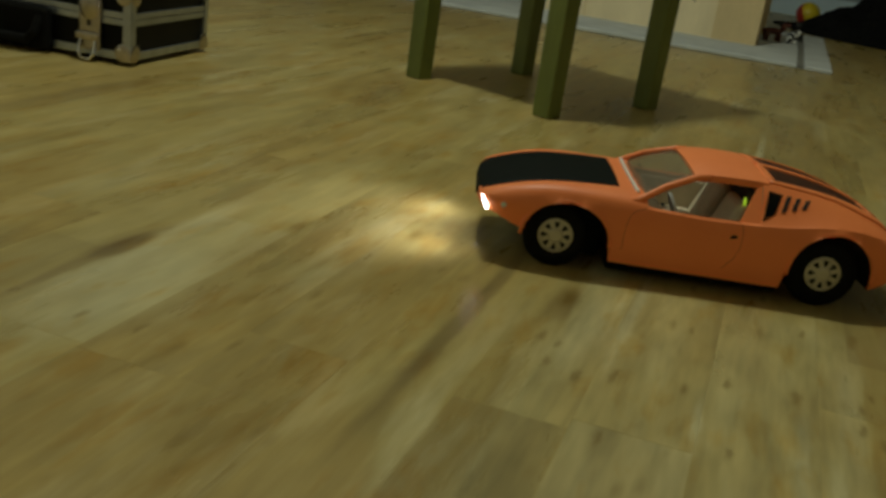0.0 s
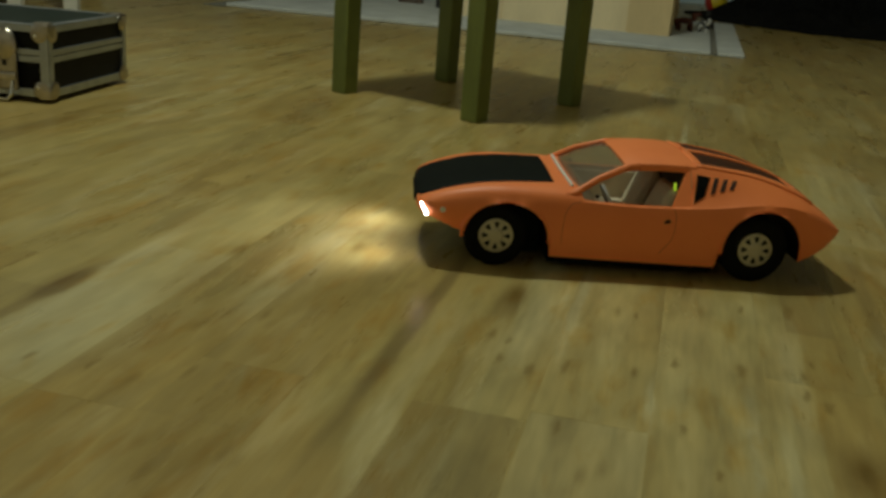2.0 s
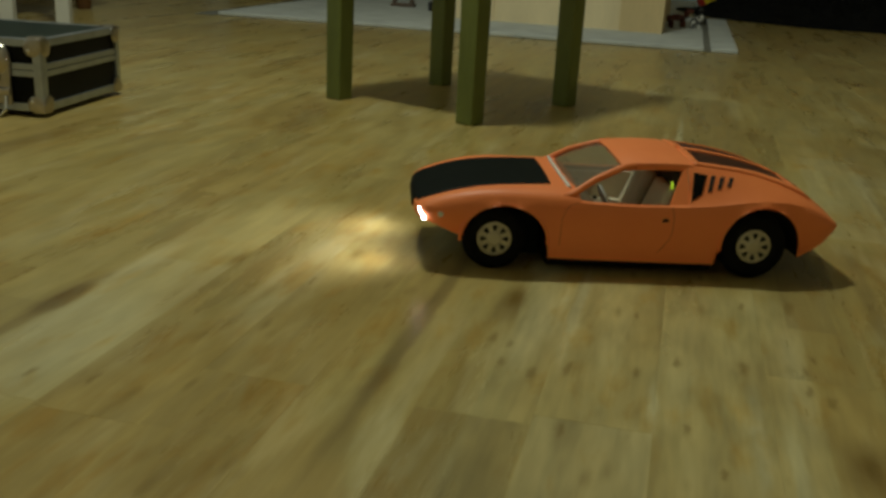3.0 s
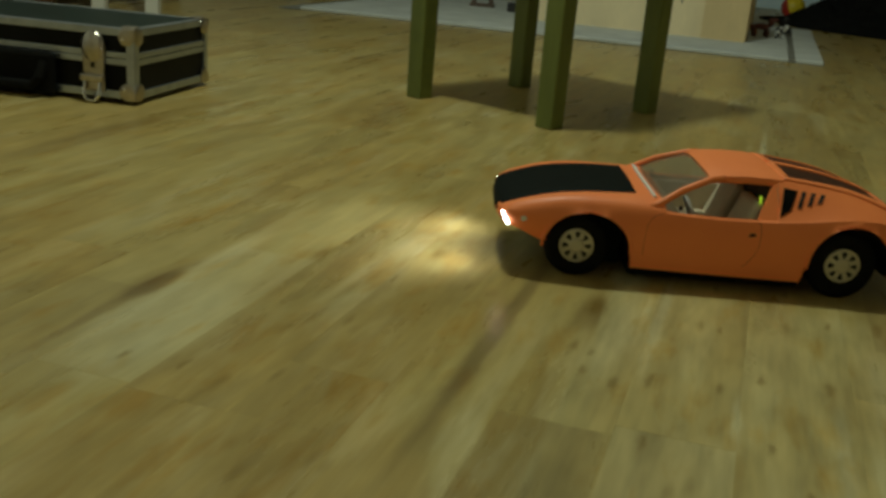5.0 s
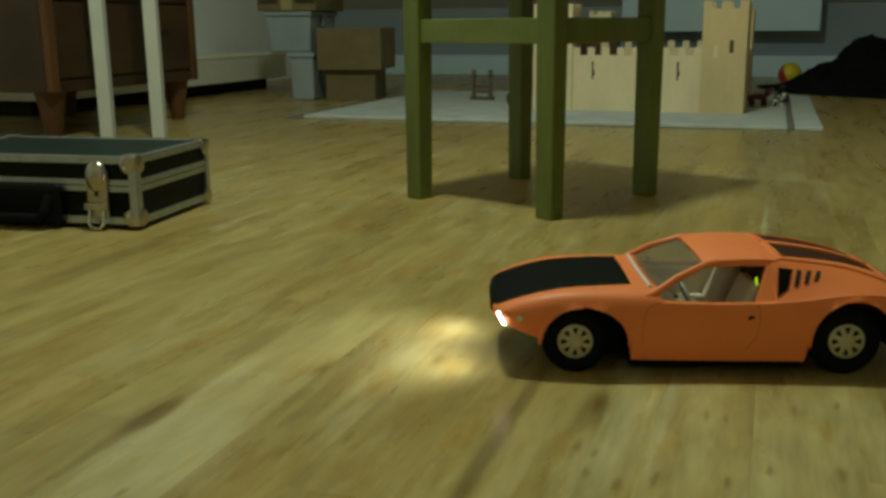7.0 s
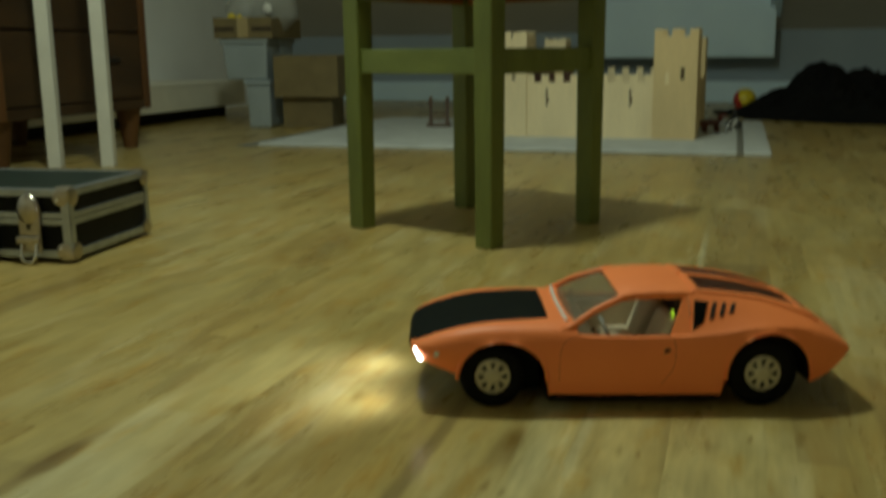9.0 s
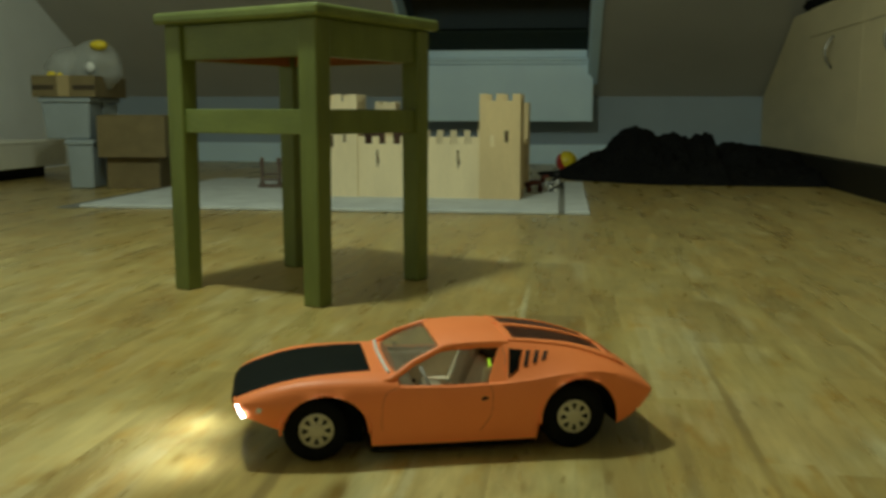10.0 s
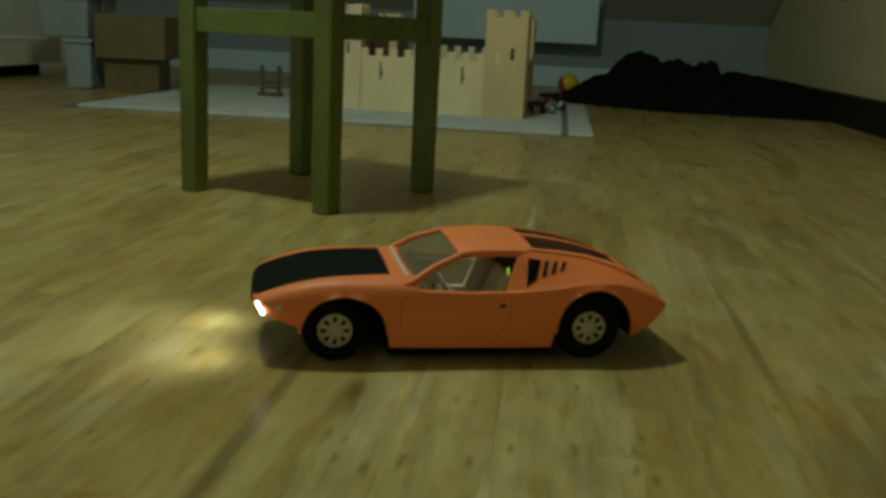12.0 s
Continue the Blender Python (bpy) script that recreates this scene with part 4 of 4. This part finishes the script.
def bench():
    # low box of unsettled use, simply named a bench
    t = thing("bench", pose(-2.35, 0, 0), "low flat cream-white painted box along the wall", "bench")
    # added black filler, standing in for the shaded gap below the box
    part("plinth", box(0.0, 0.30, 1.22, 2.82, 0, 0.052), SHADOW_GAP, t, "black filler for the shade under the box")
    part("body", box(0.0, 0.40, 1.20, 2.84, 0.0525, 0.154, 0.003), BENCH_CREAM, t)
    part("top", box(0.0, 0.402, 1.198, 2.842, 0.1545, 0.166, 0.004), BENCH_CREAM, t)


bench()


# ---- toy sports car ----
def car():
    """Lengths in millimetres: u runs from the front axle to the tail, v to the car's left, z up."""
    t = thing("toy_car", pose(0.1437, -0.5589, 0, 0, 0, 17.27) @ Matrix.Diagonal((0.001022, 0.001022, 0.001022, 1)), "matt orange toy sports car with black bonnet and lit headlights", "toy car")
    # local x = u, and the side that faces local -y is the car's left
    # the nose comes to a blunt point: its corners stand back from the middle
    def back(u, y):
        return (3.0 + 2.2 * min(1.0, abs(y) / 60.0) ** 2) * max(0.0, min(1.0, (-15 - u) / 50.0))

    U = np.array([-76.5, -74.5, -71.5, -66, -56, -44, -36, -20, 0, 20, 45, 75, 110, 150, 180, 200, 216, 235, 250, 258, 266, 275, 282, 286, 289], float)
    W = np.array([47, 56, 61, 64.5, 67, 69.5, 71, 72.5, 74.5, 75, 75, 75, 75.5, 76.5, 77.5, 78, 78, 77, 75, 73.5, 71.5, 68.5, 65, 62.5, 58], float)
    B = np.array([45, 43.2, 41.4, 40, 36.5, 32.2, 30.5, 22.2, 14.2, 13.7, 13.7, 13.2, 13, 13, 13.2, 13.7, 14.2, 17.2, 20.5, 23.5, 27, 32.6, 38.4, 42.2, 44.5], float)
    S = np.array([50, 52, 53.8, 56, 58.6, 61.1, 62.6, 64.6, 65.4, 65.4, 64.8, 63, 61.9, 63, 65.8, 69, 70.5, 70, 67, 64.8, 61.5, 57, 53, 50.5, 48], float)
    T = np.array([52.5, 54, 55.4, 57.4, 60.4, 63.6, 65.6, 68.4, 70.8, 72.4, 73.4, 73.4, 72.4, 97, 94.2, 91.2, 88, 82.8, 77, 73.4, 69.2, 63.4, 58.4, 54.6, 50.5], float)
    f = lambda table, u: float(np.interp(u, U, table))
    WB, ZC = 216.0, 28.7
    ARCH = ((2.0, 35.5, 29.5), (WB + 1.5, 34.2, 35.6))     # middle, half width and rise of the wheel arches

    def arch(u):
        low = f(B, u)
        for c, r, rise in ARCH:
            if abs(u - c) < r:
                low = max(low, ZC + rise * math.sqrt(1 - ((u - c) / r) ** 2))
        return low

    CAB0, CAB1 = 64.0, 155.0
    wr = lambda u: float(np.interp(u, [100, 150, 180, 215, 250, 289], [49, 50.5, 50.5, 51, 54, 50]))     # half width of the roof
    ze = lambda u: float(np.interp(u, [100, 150, 163, 180, 200, 217, 235, 250, 257, 270, 280, 289], [91, 93, 92.2, 90.4, 88, 85, 79.6, 74, 71, 63.4, 56.5, 48.6]))

    def section(u, tub):
        w, b, s, top = f(W, u), arch(u), f(S, u), f(T, u)
        lift = lambda k: max(b, f(B, u) + k * (s - f(B, u)))
        pts = [(0, b), (w * 0.80, b), (w * 0.95, b), (w * 0.985, lift(0.25)), (w, lift(0.5)), (w, lift(0.62)), (w * 0.985, lift(0.85)), (w * 0.955, max(s - 1.2, b + 0.5))]
        if tub:
            pts += [(w * 0.925, s), (w * 0.90, s - 0.3), (w * 0.885, s - 3), (w * 0.87, 22), (w * 0.4, 21), (0, 21)]
        elif u >= CAB1:
            a, z = wr(u), ze(u)
            e = w * 0.925
            pts += [(e, s), (e * 0.5 + a * 0.5, s * 0.45 + z * 0.55), (a + 1.2, z - 1.6), (a - 2, z + 0.4), (a * 0.55, top - 0.8 * (top - z) * 0.3), (0, top)]
        else:
            crown = 1.4 * max(0.0, min(1.0, (u + 75) / 22)) + 1.9 * max(0.0, min(1.0, (u + 55) / 50))
            pts += [(w * 0.915, s + 0.6 + 0.6 * crown), (w * 0.85, s + 1.0 + crown), (w * 0.76, s + 0.45 * (top - s) + 0.8 * crown), (w * 0.60, s + 0.74 * (top - s) + 0.2 * crown), (w * 0.32, s + 0.94 * (top - s)), (0, top)]
        return pts

    us = sorted(set([-76.5, -75.5, -74.5, -73, -71.5, -69, -66, -63] + list(range(-60, 286, 4)) + [c + e * r * k for c, r, _ in ARCH for e in (0.9985, 0.985, 0.955, 0.91, 0.85) for k in (-1, 1)] + [286, 288, 289]
                    + [CAB0 - 0.6, CAB0, CAB1 - 0.6, CAB1]))
    bm = bmesh.new()
    rings = []
    for u in us:
        half = section(u, CAB0 <= u < CAB1)
        ring = [bm.verts.new((u + back(u, y), -y, z)) for y, z in half] + [bm.verts.new((u + back(u, y), y, z)) for y, z in reversed(half[1:-1])]
        rings.append(ring)
    n = len(rings[0])
    for a, b in zip(rings, rings[1:]):
        for k in range(n):
            face = bm.faces.new((a[k], a[(k + 1) % n], b[(k + 1) % n], b[k]))
            if k in (0, 1, n - 1, n - 2):
                face.material_index = 1
            uu = (a[0].co.x + b[0].co.x) / 2
            if CAB0 - 1 < uu < CAB1 and 9 <= k <= n - 10:
                face.material_index = 2
    bm.faces.new(rings[0])
    bm.faces.new(list(reversed(rings[-1])))
    body = part("body", bm, (ORANGE, HOOD_BLACK, CABIN_TAN), t, "smooth orange body shell", True)
    # shade the long bends softly and the edges of the wheel arches hard
    me = body.data
    me.set_sharp_from_angle(angle=radians(38))

    def top_z(u, y):
        """Height of the bonnet, or of the rear deck, at a place."""
        pts = section(u, False)[7:]
        ys, zs = [p[0] for p in pts][::-1], [p[1] for p in pts][::-1]
        return float(np.interp(abs(y), ys, zs))

    def skin(u0, u1, edge0, edge1, lift, name, mat, parent, label="", nu=24, nv=12):
        """A thin sheet that lies on the top of the body, between two edge lines."""
        bm = bmesh.new()
        rows = []
        for i in range(nu + 1):
            u = u0 + (u1 - u0) * i / nu
            a, b = edge0(u), edge1(u)
            rows.append([bm.verts.new((u + back(u, y), y, top_z(u, y) + lift)) for y in [a + (b - a) * j / nv for j in range(nv + 1)]])
        for p, q in zip(rows, rows[1:]):
            for j in range(nv):
                bm.faces.new((p[j], q[j], q[j + 1], p[j + 1]))
        r = bmesh.ops.extrude_face_region(bm, geom=list(bm.faces))
        for v in r["geom"]:
            if isinstance(v, bmesh.types.BMVert):
                v.co.z -= lift + 1.0
        return part(name, bm, mat, parent, label, True)

    hood = lambda u: float(np.interp(u, [-78, -68, -30, 20, 48], [45.5, 49.5, 51, 50, 48]))
    skin(-76.7, 41.5, lambda u: -hood(u), hood, 0.35, "bonnet_panel", HOOD_BLACK, t, "satin black bonnet panel", 40)
    # sunk rear windows between a middle spine and two outer rails
    span = lambda u: float(np.interp(u, [158, 200, 252], [45, 43, 37]))
    skin(162, 262, lambda u: -4.2, lambda u: 4.2, 1.5, "window_spine", ORANGE, t, "", 24, 4)
    for side_sign in (-1, 1):
        skin(166, 251, lambda u: side_sign * 4.4, lambda u: side_sign * span(u), 0.3, "rear_window", TINT, t, "dark sloping rear window")
        skin(160, 264, lambda u: side_sign * span(u), lambda u: side_sign * (wr(u) - 1.2), 1.5, "window_rail", ORANGE, t, "", 24, 3)
        skin(159, 165.8, lambda u: side_sign * 4.4, lambda u: side_sign * (span(u) - 0.2), 1.4, "window_header", ORANGE, t, "", 4)
        skin(251.2, 263, lambda u: side_sign * 4.4, lambda u: side_sign * (span(u) - 0.2), 1.4, "window_header", ORANGE, t, "", 4)
        skin(254.5, 259.5, lambda u: side_sign * 8, lambda u: side_sign * 33, 1.8, "louvre", ORANGE_DARK, t, "shallow louvre in the rear deck", 4)

    # roof, pillars and screens
    bm = bmesh.new()
    rows = []
    for i in range(15):
        u = 100 + (160 - 100) * i / 14
        bow = 2.0 * (1 - i / 14)
        hw = float(np.interp(u, [100, 112, 160], [48.5, 51.5, 52.0]))
        zc = float(np.interp(u, [100, 106, 115, 130, 150, 160], [93.8, 95.8, 97.4, 98.4, 98.0, 96.6]))
        z1 = float(np.interp(u, [100, 110, 130, 150, 160], [90.2, 92.2, 93.2, 93.2, 92.4]))
        prof = [(-hw - 0.4, z1 - 3.6), (-hw + 0.8, z1), (-hw * 0.8, z1 + (zc - z1) * 0.55), (-hw * 0.4, z1 + (zc - z1) * 0.92), (0, zc)]
        prof += [(-y, z) for y, z in reversed(prof[:-1])]
        top = [bm.verts.new((u - bow * (1 - (abs(y) / hw) ** 2), y, z)) for y, z in prof]
        low = [bm.verts.new((u - bow * (1 - (abs(y) / hw) ** 2), y * 0.985, z - 2.0)) for y, z in prof]
        rows.append(top + list(reversed(low)))
    n2 = len(rows[0])
    for a, b in zip(rows, rows[1:]):
        for k in range(n2):
            bm.faces.new((a[k], a[(k + 1) % n2], b[(k + 1) % n2], b[k]))
    bm.faces.new(rows[0])
    bm.faces.new(list(reversed(rows[-1])))
    roof = part("roof", bm, ORANGE, t, smooth=True)
    roof.data.set_sharp_from_angle(angle=radians(50))
    for s in (-1, 1):
        base, head = Vector((57.5, s * 65.5, 68.2)), Vector((103, s * 50.2, 89.6))
        part("pillar", tube([base + Vector((-13, s * 1.0, -5.0)), base, base * 0.55 + head * 0.45 + Vector((-1.4, s, 1.8)), head, head + Vector((9, s * 1.2, 0.6))], 2.9, 10), ORANGE, t, smooth=True)
        part("door_seal", tube([(62, s * 68.8, 64.0), (72, s * 69.2, 62.2), (110, s * 69.7, 61.6), (140, s * 70.6, 62.2)], 0.9, 6), ORANGE, t)
        part("side_trim", tube([(66, s * 69.3, 62.3), (84, s * 69.4, 61.9)], 0.7, 6), ORANGE, t)
        e = f(W, 155) * 0.925
        bm = bmesh.new()
        tri = [bm.verts.new(p) for p in ((138.5, s * (e - 1.0), f(S, 139) - 0.8), (155.6, s * e, f(S, 155) - 0.6), (155.6, s * (e * 0.5 + wr(155) * 0.5 + 0.8), f(S, 155) * 0.45 + ze(155) * 0.55), (155.6, s * (wr(155) + 1.0), ze(155) - 2.0), (152.5, s * (wr(152) + 0.8), ze(152) - 2.2))]
        bm.faces.new(tri)
        r = bmesh.ops.extrude_face_region(bm, geom=list(bm.faces))
        for v in r["geom"]:
            if isinstance(v, bmesh.types.BMVert):
                v.co.y -= s * 2.0
        part("rear_pillar", bm, ORANGE, t)
        # door shut lines and lock
        side = lambda u, k: (u, s * (f(W, u) * float(np.interp(k, [0.25, 0.5, 0.62, 0.85, 0.97], [0.985, 1, 1, 0.985, 0.957])) + 0.02), f(B, u) + k * (f(S, u) - f(B, u)))
        part("door_gap", tube([side(*p) for p in ((62, 0.97), (55, 0.92), (51, 0.84), (49, 0.7), (48.2, 0.5), (48.5, 0.25))], 0.26, 6), ORANGE_DARK, t)
        part("door_gap", tube([side(*p) for p in ((140, 0.97), (141.5, 0.85), (141.5, 0.6), (139, 0.42), (131, 0.2))], 0.26, 6), ORANGE_DARK, t)
        part("door_lock", lathe([(2.9, 0), (2.9, 0.8), (1.8, 1.3)], 14, m=Matrix.Translation(side(135, 0.74)) @ pose(0, 0, 0, 90 * s)), SHADOW_GAP, t)
        part("side_marker", lathe([(2.4, 0), (2.2, 1.2), (1.0, 2.0)], 12, m=Matrix.Translation(side(-51, 0.52)) @ pose(0, 0, 0, 90 * s)), WHITE_PLASTIC, t, "small clear side marker lamp")
        part("mirror_mount", lathe([(1.6, 0), (1.6, 2.0)], 10, m=Matrix.Translation((76, s * 66.0, 66.0)) @ pose(0, 0, 0, 90 * s)), SHADOW_GAP, t)

        def flank(u, k):
            """A point on the side behind the door: k from the shoulder to the roof's edge."""
            e, a, z0, z1 = f(W, u) * 0.925, wr(u) + 1.2, f(S, u), ze(u) - 1.6
            m = Vector((u, e * 0.5 + a * 0.5, z0 * 0.45 + ze(u) * 0.55))
            lo, hi = Vector((u, e, z0)), Vector((u, a, z1))
            p = lo.lerp(m, k * 2) if k < 0.5 else m.lerp(hi, k * 2 - 1)
            return Vector((p.x, s * (p.y + 0.25), p.z + 0.25))

        def flank_pane(corners, name, label=""):
            bm = bmesh.new()
            vs = []
            for i in range(7):
                row = []
                for j in range(4):
                    p, q = i / 6, j / 3
                    u = (corners[0][0] * (1 - q) + corners[1][0] * q) * (1 - p) + (corners[3][0] * (1 - q) + corners[2][0] * q) * p
                    k = (corners[0][1] * (1 - q) + corners[1][1] * q) * (1 - p) + (corners[3][1] * (1 - q) + corners[2][1] * q) * p
                    row.append(bm.verts.new(flank(u, k)))
                vs.append(row)
            for a, b in zip(vs, vs[1:]):
                for j in range(3):
                    bm.faces.new((a[j], a[j + 1], b[j + 1], b[j]))
            r = bmesh.ops.extrude_face_region(bm, geom=list(bm.faces))
            for v in r["geom"]:
                if isinstance(v, bmesh.types.BMVert):
                    v.co.y -= s * 1.0
                    v.co.z -= 0.6
            part(name, bm, NIGHT_GLASS if name == "quarter_window" else SHADOW_GAP, t, label)

        flank_pane(((156.0, 0.07), (165.0, 0.24), (171.0, 0.80), (160.0, 0.84)), "quarter_window", "black quarter window")
        for k in range(3):
            flank_pane(((170.2 + 8.2 * k, 0.30 + 0.07 * k), (173.4 + 8.2 * k, 0.32 + 0.07 * k), (178.2 + 7.9 * k, 0.80), (175.0 + 7.9 * k, 0.80)), "air_slot")
        # raised lips of the wheel arches
        for c, r, rise in ARCH:
            arc = []
            for i in range(25):
                a = radians(-4 + 188 * i / 24)
                u, z = c + (r + 0.9) * math.cos(a), ZC + (rise + 0.9) * math.sin(a)
                arc.append((u, s * (f(W, u) * float(np.interp(z, [13, 30, 50, 60], [0.955, 1.0, 0.992, 0.972])) - 0.6), z))
            part("arch_lip", tube(arc, 1.5, 8), ORANGE, t, smooth=True)
    # windscreen between the pillars
    bm = bmesh.new()
    rows = []
    for i in range(9):
        k = i / 8
        rows.append([bm.verts.new(((54.5 + 4 * abs(j / 8) ** 2) * (1 - k) + (98.5 + 3.5 * abs(j / 8) ** 2) * k, (64.5 * (1 - k) + 48.5 * k) * j / 8, (71.8 - 4.4 * abs(j / 8) ** 2.2) * (1 - k) + (93.0 - 3.6 * abs(j / 8) ** 2) * k + 1.2 * math.sin(math.pi * k))) for j in range(-8, 9)])
    for a, b in zip(rows, rows[1:]):
        for j in range(16):
            bm.faces.new((a[j], a[j + 1], b[j + 1], b[j]))
    r = bmesh.ops.extrude_face_region(bm, geom=list(bm.faces))
    for v in r["geom"]:
        if isinstance(v, bmesh.types.BMVert):
            v.co.x += 0.5
            v.co.z -= 0.5
    screen = part("windscreen", bm, WINDSCREEN, t, "scuffed clear windscreen", True)
    part("screen_trim", tube([(53.0 + 4 * abs(j / 8) ** 2, 64.5 * j / 8, 74.6 - 4.2 * abs(j / 8) ** 2.2) for j in range(-7, 8)], 1.5, 8), WHITE_PLASTIC, screen, "white windscreen trim")
    # cabin
    part("dashboard", box(67, 80, -58, 58, 36, 60, 4), CABIN_TAN, t)
    for y in (-31, 31):
        seat = part("seat", box(98, 128, y - 23, y + 23, 22, 36, 5), SEAT_CREAM, t, "cream moulded seat")
        bm = box(0, 11, y - 23, y + 23, 0, 48, 5)
        bmesh.ops.transform(bm, matrix=pose(123, 0, 30, 0, 22, 0), verts=bm.verts)
        part("backrest", bm, SEAT_CREAM, seat)
    bm = lathe([(13, -1.2), (14.2, -1.2), (14.2, 1.2), (13, 1.2)], 24)
    bmesh.ops.transform(bm, matrix=pose(93, -31, 55, 0, 65, 0), verts=bm.verts)
    part("steering_wheel", bm, WHITE_PLASTIC, t, "white steering wheel")
    part("door_card", box(68, 146, 61.5, 63.5, 24, 59, 1), SEAT_CREAM, t, "cream inner door panel")
    part("bulkhead", box(146, 152, -60, 60, 22, 60, 3), CABIN_TAN, t)
    part("rear_shelf", box(148, 154, -49, 49, 61, 86, 3), CABIN_DARK, t)
    part("diode", lathe([(1.0, 0), (1.2, 1.5), (1.2, 5), (0.7, 6.5)], 10, m=pose(143.5, -54, 72.5, 0, -8, 0)), GREEN_LED, t, "lit green diode in the cabin")
    # nose and lamps
    for s in (-1, 1):
        # a slim upright lamp that leans back round the corner of the nose
        bm = bmesh.new()
        rows = []
        for q in range(7):
            k = q / 6
            mid = Vector((-69.0 + 4.8 * k, s * (58.8 + 5.6 * k), 50.6 - 9.0 * k))
            half = 1.0 - 0.45 * (2 * k - 1) ** 4
            along = Vector((-0.72, -s * 0.62, 0.32))
            out = Vector((-0.62, s * 0.78, 0.1))
            rows.append([bm.verts.new(mid + along * half * a + out * b) for a, b in ((-1, -2.0), (-1, 0.3), (-0.4, 0.9), (0.4, 0.9), (1, 0.3), (1, -2.0))])
        for a, b in zip(rows, rows[1:]):
            for k in range(6):
                bm.faces.new((a[k], a[(k + 1) % 6], b[(k + 1) % 6], b[k]))
        bm.faces.new(rows[0])
        bm.faces.new(list(reversed(rows[-1])))
        part("headlight", bm, HEADLIGHT, t, "lit white headlight")
        part("tail_light", box(286, 290.3, min(s * 30, s * 48), max(s * 30, s * 48), 42.2, 46.4, 1.0), TAIL_LIGHT, t, "lit red tail light")
    part("grille", box(-74.2, -67, -29, 29, 43, 50.5, 1.5), HOOD_BLACK, t, "black grille in the nose")
    part("rear_panel", box(285, 289.8, -54, 54, 40.6, 46.6, 1.2), HOOD_BLACK, t, "black panel between the tail lights")
    part("bumper", box(286, 292, -50, 50, 36.5, 39.8, 1.4), CHROME, t, "chrome rear bumper")
    # chassis block set extra low to deepen the shadow under the car
    part("chassis", box(39, 183, -65, 65, 5.5, 20, 3), HOOD_BLACK, t)
    # wheels
    for (c, r, rise), (a, b) in zip(ARCH, ((-12, 33), (-31, 10))):
        part("wheel_well", box(c + a, c + b, -48, 48, 9, ZC + rise - 1.5, 2), HOOD_BLACK, t, "black inner wheel well")
    for c, R in ((-5.0, 27.3), (WB - 1.5, 28.8)):
        for s in (-1, 1):
            hub = Matrix.Translation((c, s * (f(W, c) - 8.5), R)) @ pose(0, 0, 0, 90 if s < 0 else -90)
            wheel = part("wheel", lathe([(14, -20), (R - 4, -20.5), (R - 1, -18.5), (R, -15), (R, -5), (R - 0.8, -2.0), (R - 3.5, 0.3), (R - 7, 0.9), (16.0, 0.2), (14.6, -1.8)], 44, m=hub), RUBBER, t, "black treaded tyre", True)
            part("rim", lathe([(14.7, -8), (14.5, 0.2), (13.5, 0.7), (12.9, -0.6), (6.6, 0.0), (4.7, 1.2), (0.5, 1.4)], 32, m=hub), RIM, wheel, "pale gold cast rim")
            for k in range(8):
                a = 2 * math.pi * k / 8
                ca, sa = math.cos(a), math.sin(a)
                outline = [(6.8, -0.6), (11.1, -2.3), (12.0, 0), (11.1, 2.3), (6.8, 0.6)]
                part("rim_hole", prism([(x * ca - y * sa, x * sa + y * ca) for x, y in outline], 0.6, hub @ pose(0, 0, -0.1)), SHADOW_GAP, wheel)
    for s in (-1, 1):
        eye = t.matrix_world @ Vector((-78, s * 54, 45))
        aim = t.matrix_world @ Vector((-148, s * 34, 0))
        lamp("headlight_beam", "SPOT", 0.44, (0.82, 0.90, 1.0), look(eye, aim), radius=0.03, cone=128, blend=1.0)


car()


# ---- floor of single oak strips, laid lengthwise ----
# left edges of boards whose butt joints show, and where these lie
ENDS = ((0.164, -0.885), (0.2345, -0.872), (-0.1175, -0.955), (-0.047, -0.960))


def floor():
    base = structure(mesh_object("floor", box(X0, X1, Y0, Y1, -0.05, -0.004), GAP), "oiled oak strip floor with dark knots and pale streaks", "floor")
    rng = random.Random(11)
    width, gap = 0.0705, 0.00003
    x = 0.2345 - width * 37
    shared, rest = {}, bmesh.new()
    count = 0
    while x < X1:
        y = Y0 - rng.random() * 0.5
        for edge, butt in ENDS:
            if abs(x - edge) < 0.01:
                y = butt - 0.48 * 4
        while y < Y1:
            length = 0.48 if y < -0.97 else rng.choice((0.36, 0.42, 0.48, 0.52, 0.60))
            a, b = max(y, Y0), min(y + length, Y1)
            xa, xb = max(x, X0), min(x + width, X1)
            y += length
            if b - a < 0.02 or xb - xa < 0.01:
                continue
            drop = rng.uniform(0, 0.00015)
            near = -0.62 < x < 0.95 and -1.25 < a < 1.75
            if near and count < 300 and b - a > length - 0.001 and xb - xa > width - 0.001:
                if length not in shared:
                    bm = box(0, width - gap, 0, length - gap, -0.004, 0, 0.00005, segments=1)
                    me = bpy.data.meshes.new("oak_strip")
                    bmesh.ops.recalc_face_normals(bm, faces=bm.faces)
                    bm.to_mesh(me)
                    bm.free()
                    me.materials.append(OAK)
                    shared[length] = me
                ob = new("oak_strip", shared[length])
                ob.location = (xa, a, -drop)
                ob.parent = base
                count += 1
            else:
                v = [rest.verts.new((px, py, -drop)) for px, py in ((xa, a), (xb - gap, a), (xb - gap, b - gap), (xa, b - gap))]
                w = [rest.verts.new((u.co.x, u.co.y, -0.004)) for u in v]
                rest.faces.new(v)
                for i in range(4):
                    j = (i + 1) % 4
                    rest.faces.new((v[i], w[i], w[j], v[j]))
        x += width
    tagged(mesh_object("oak_strips", rest, OAK, base), kind="stuff")


floor()
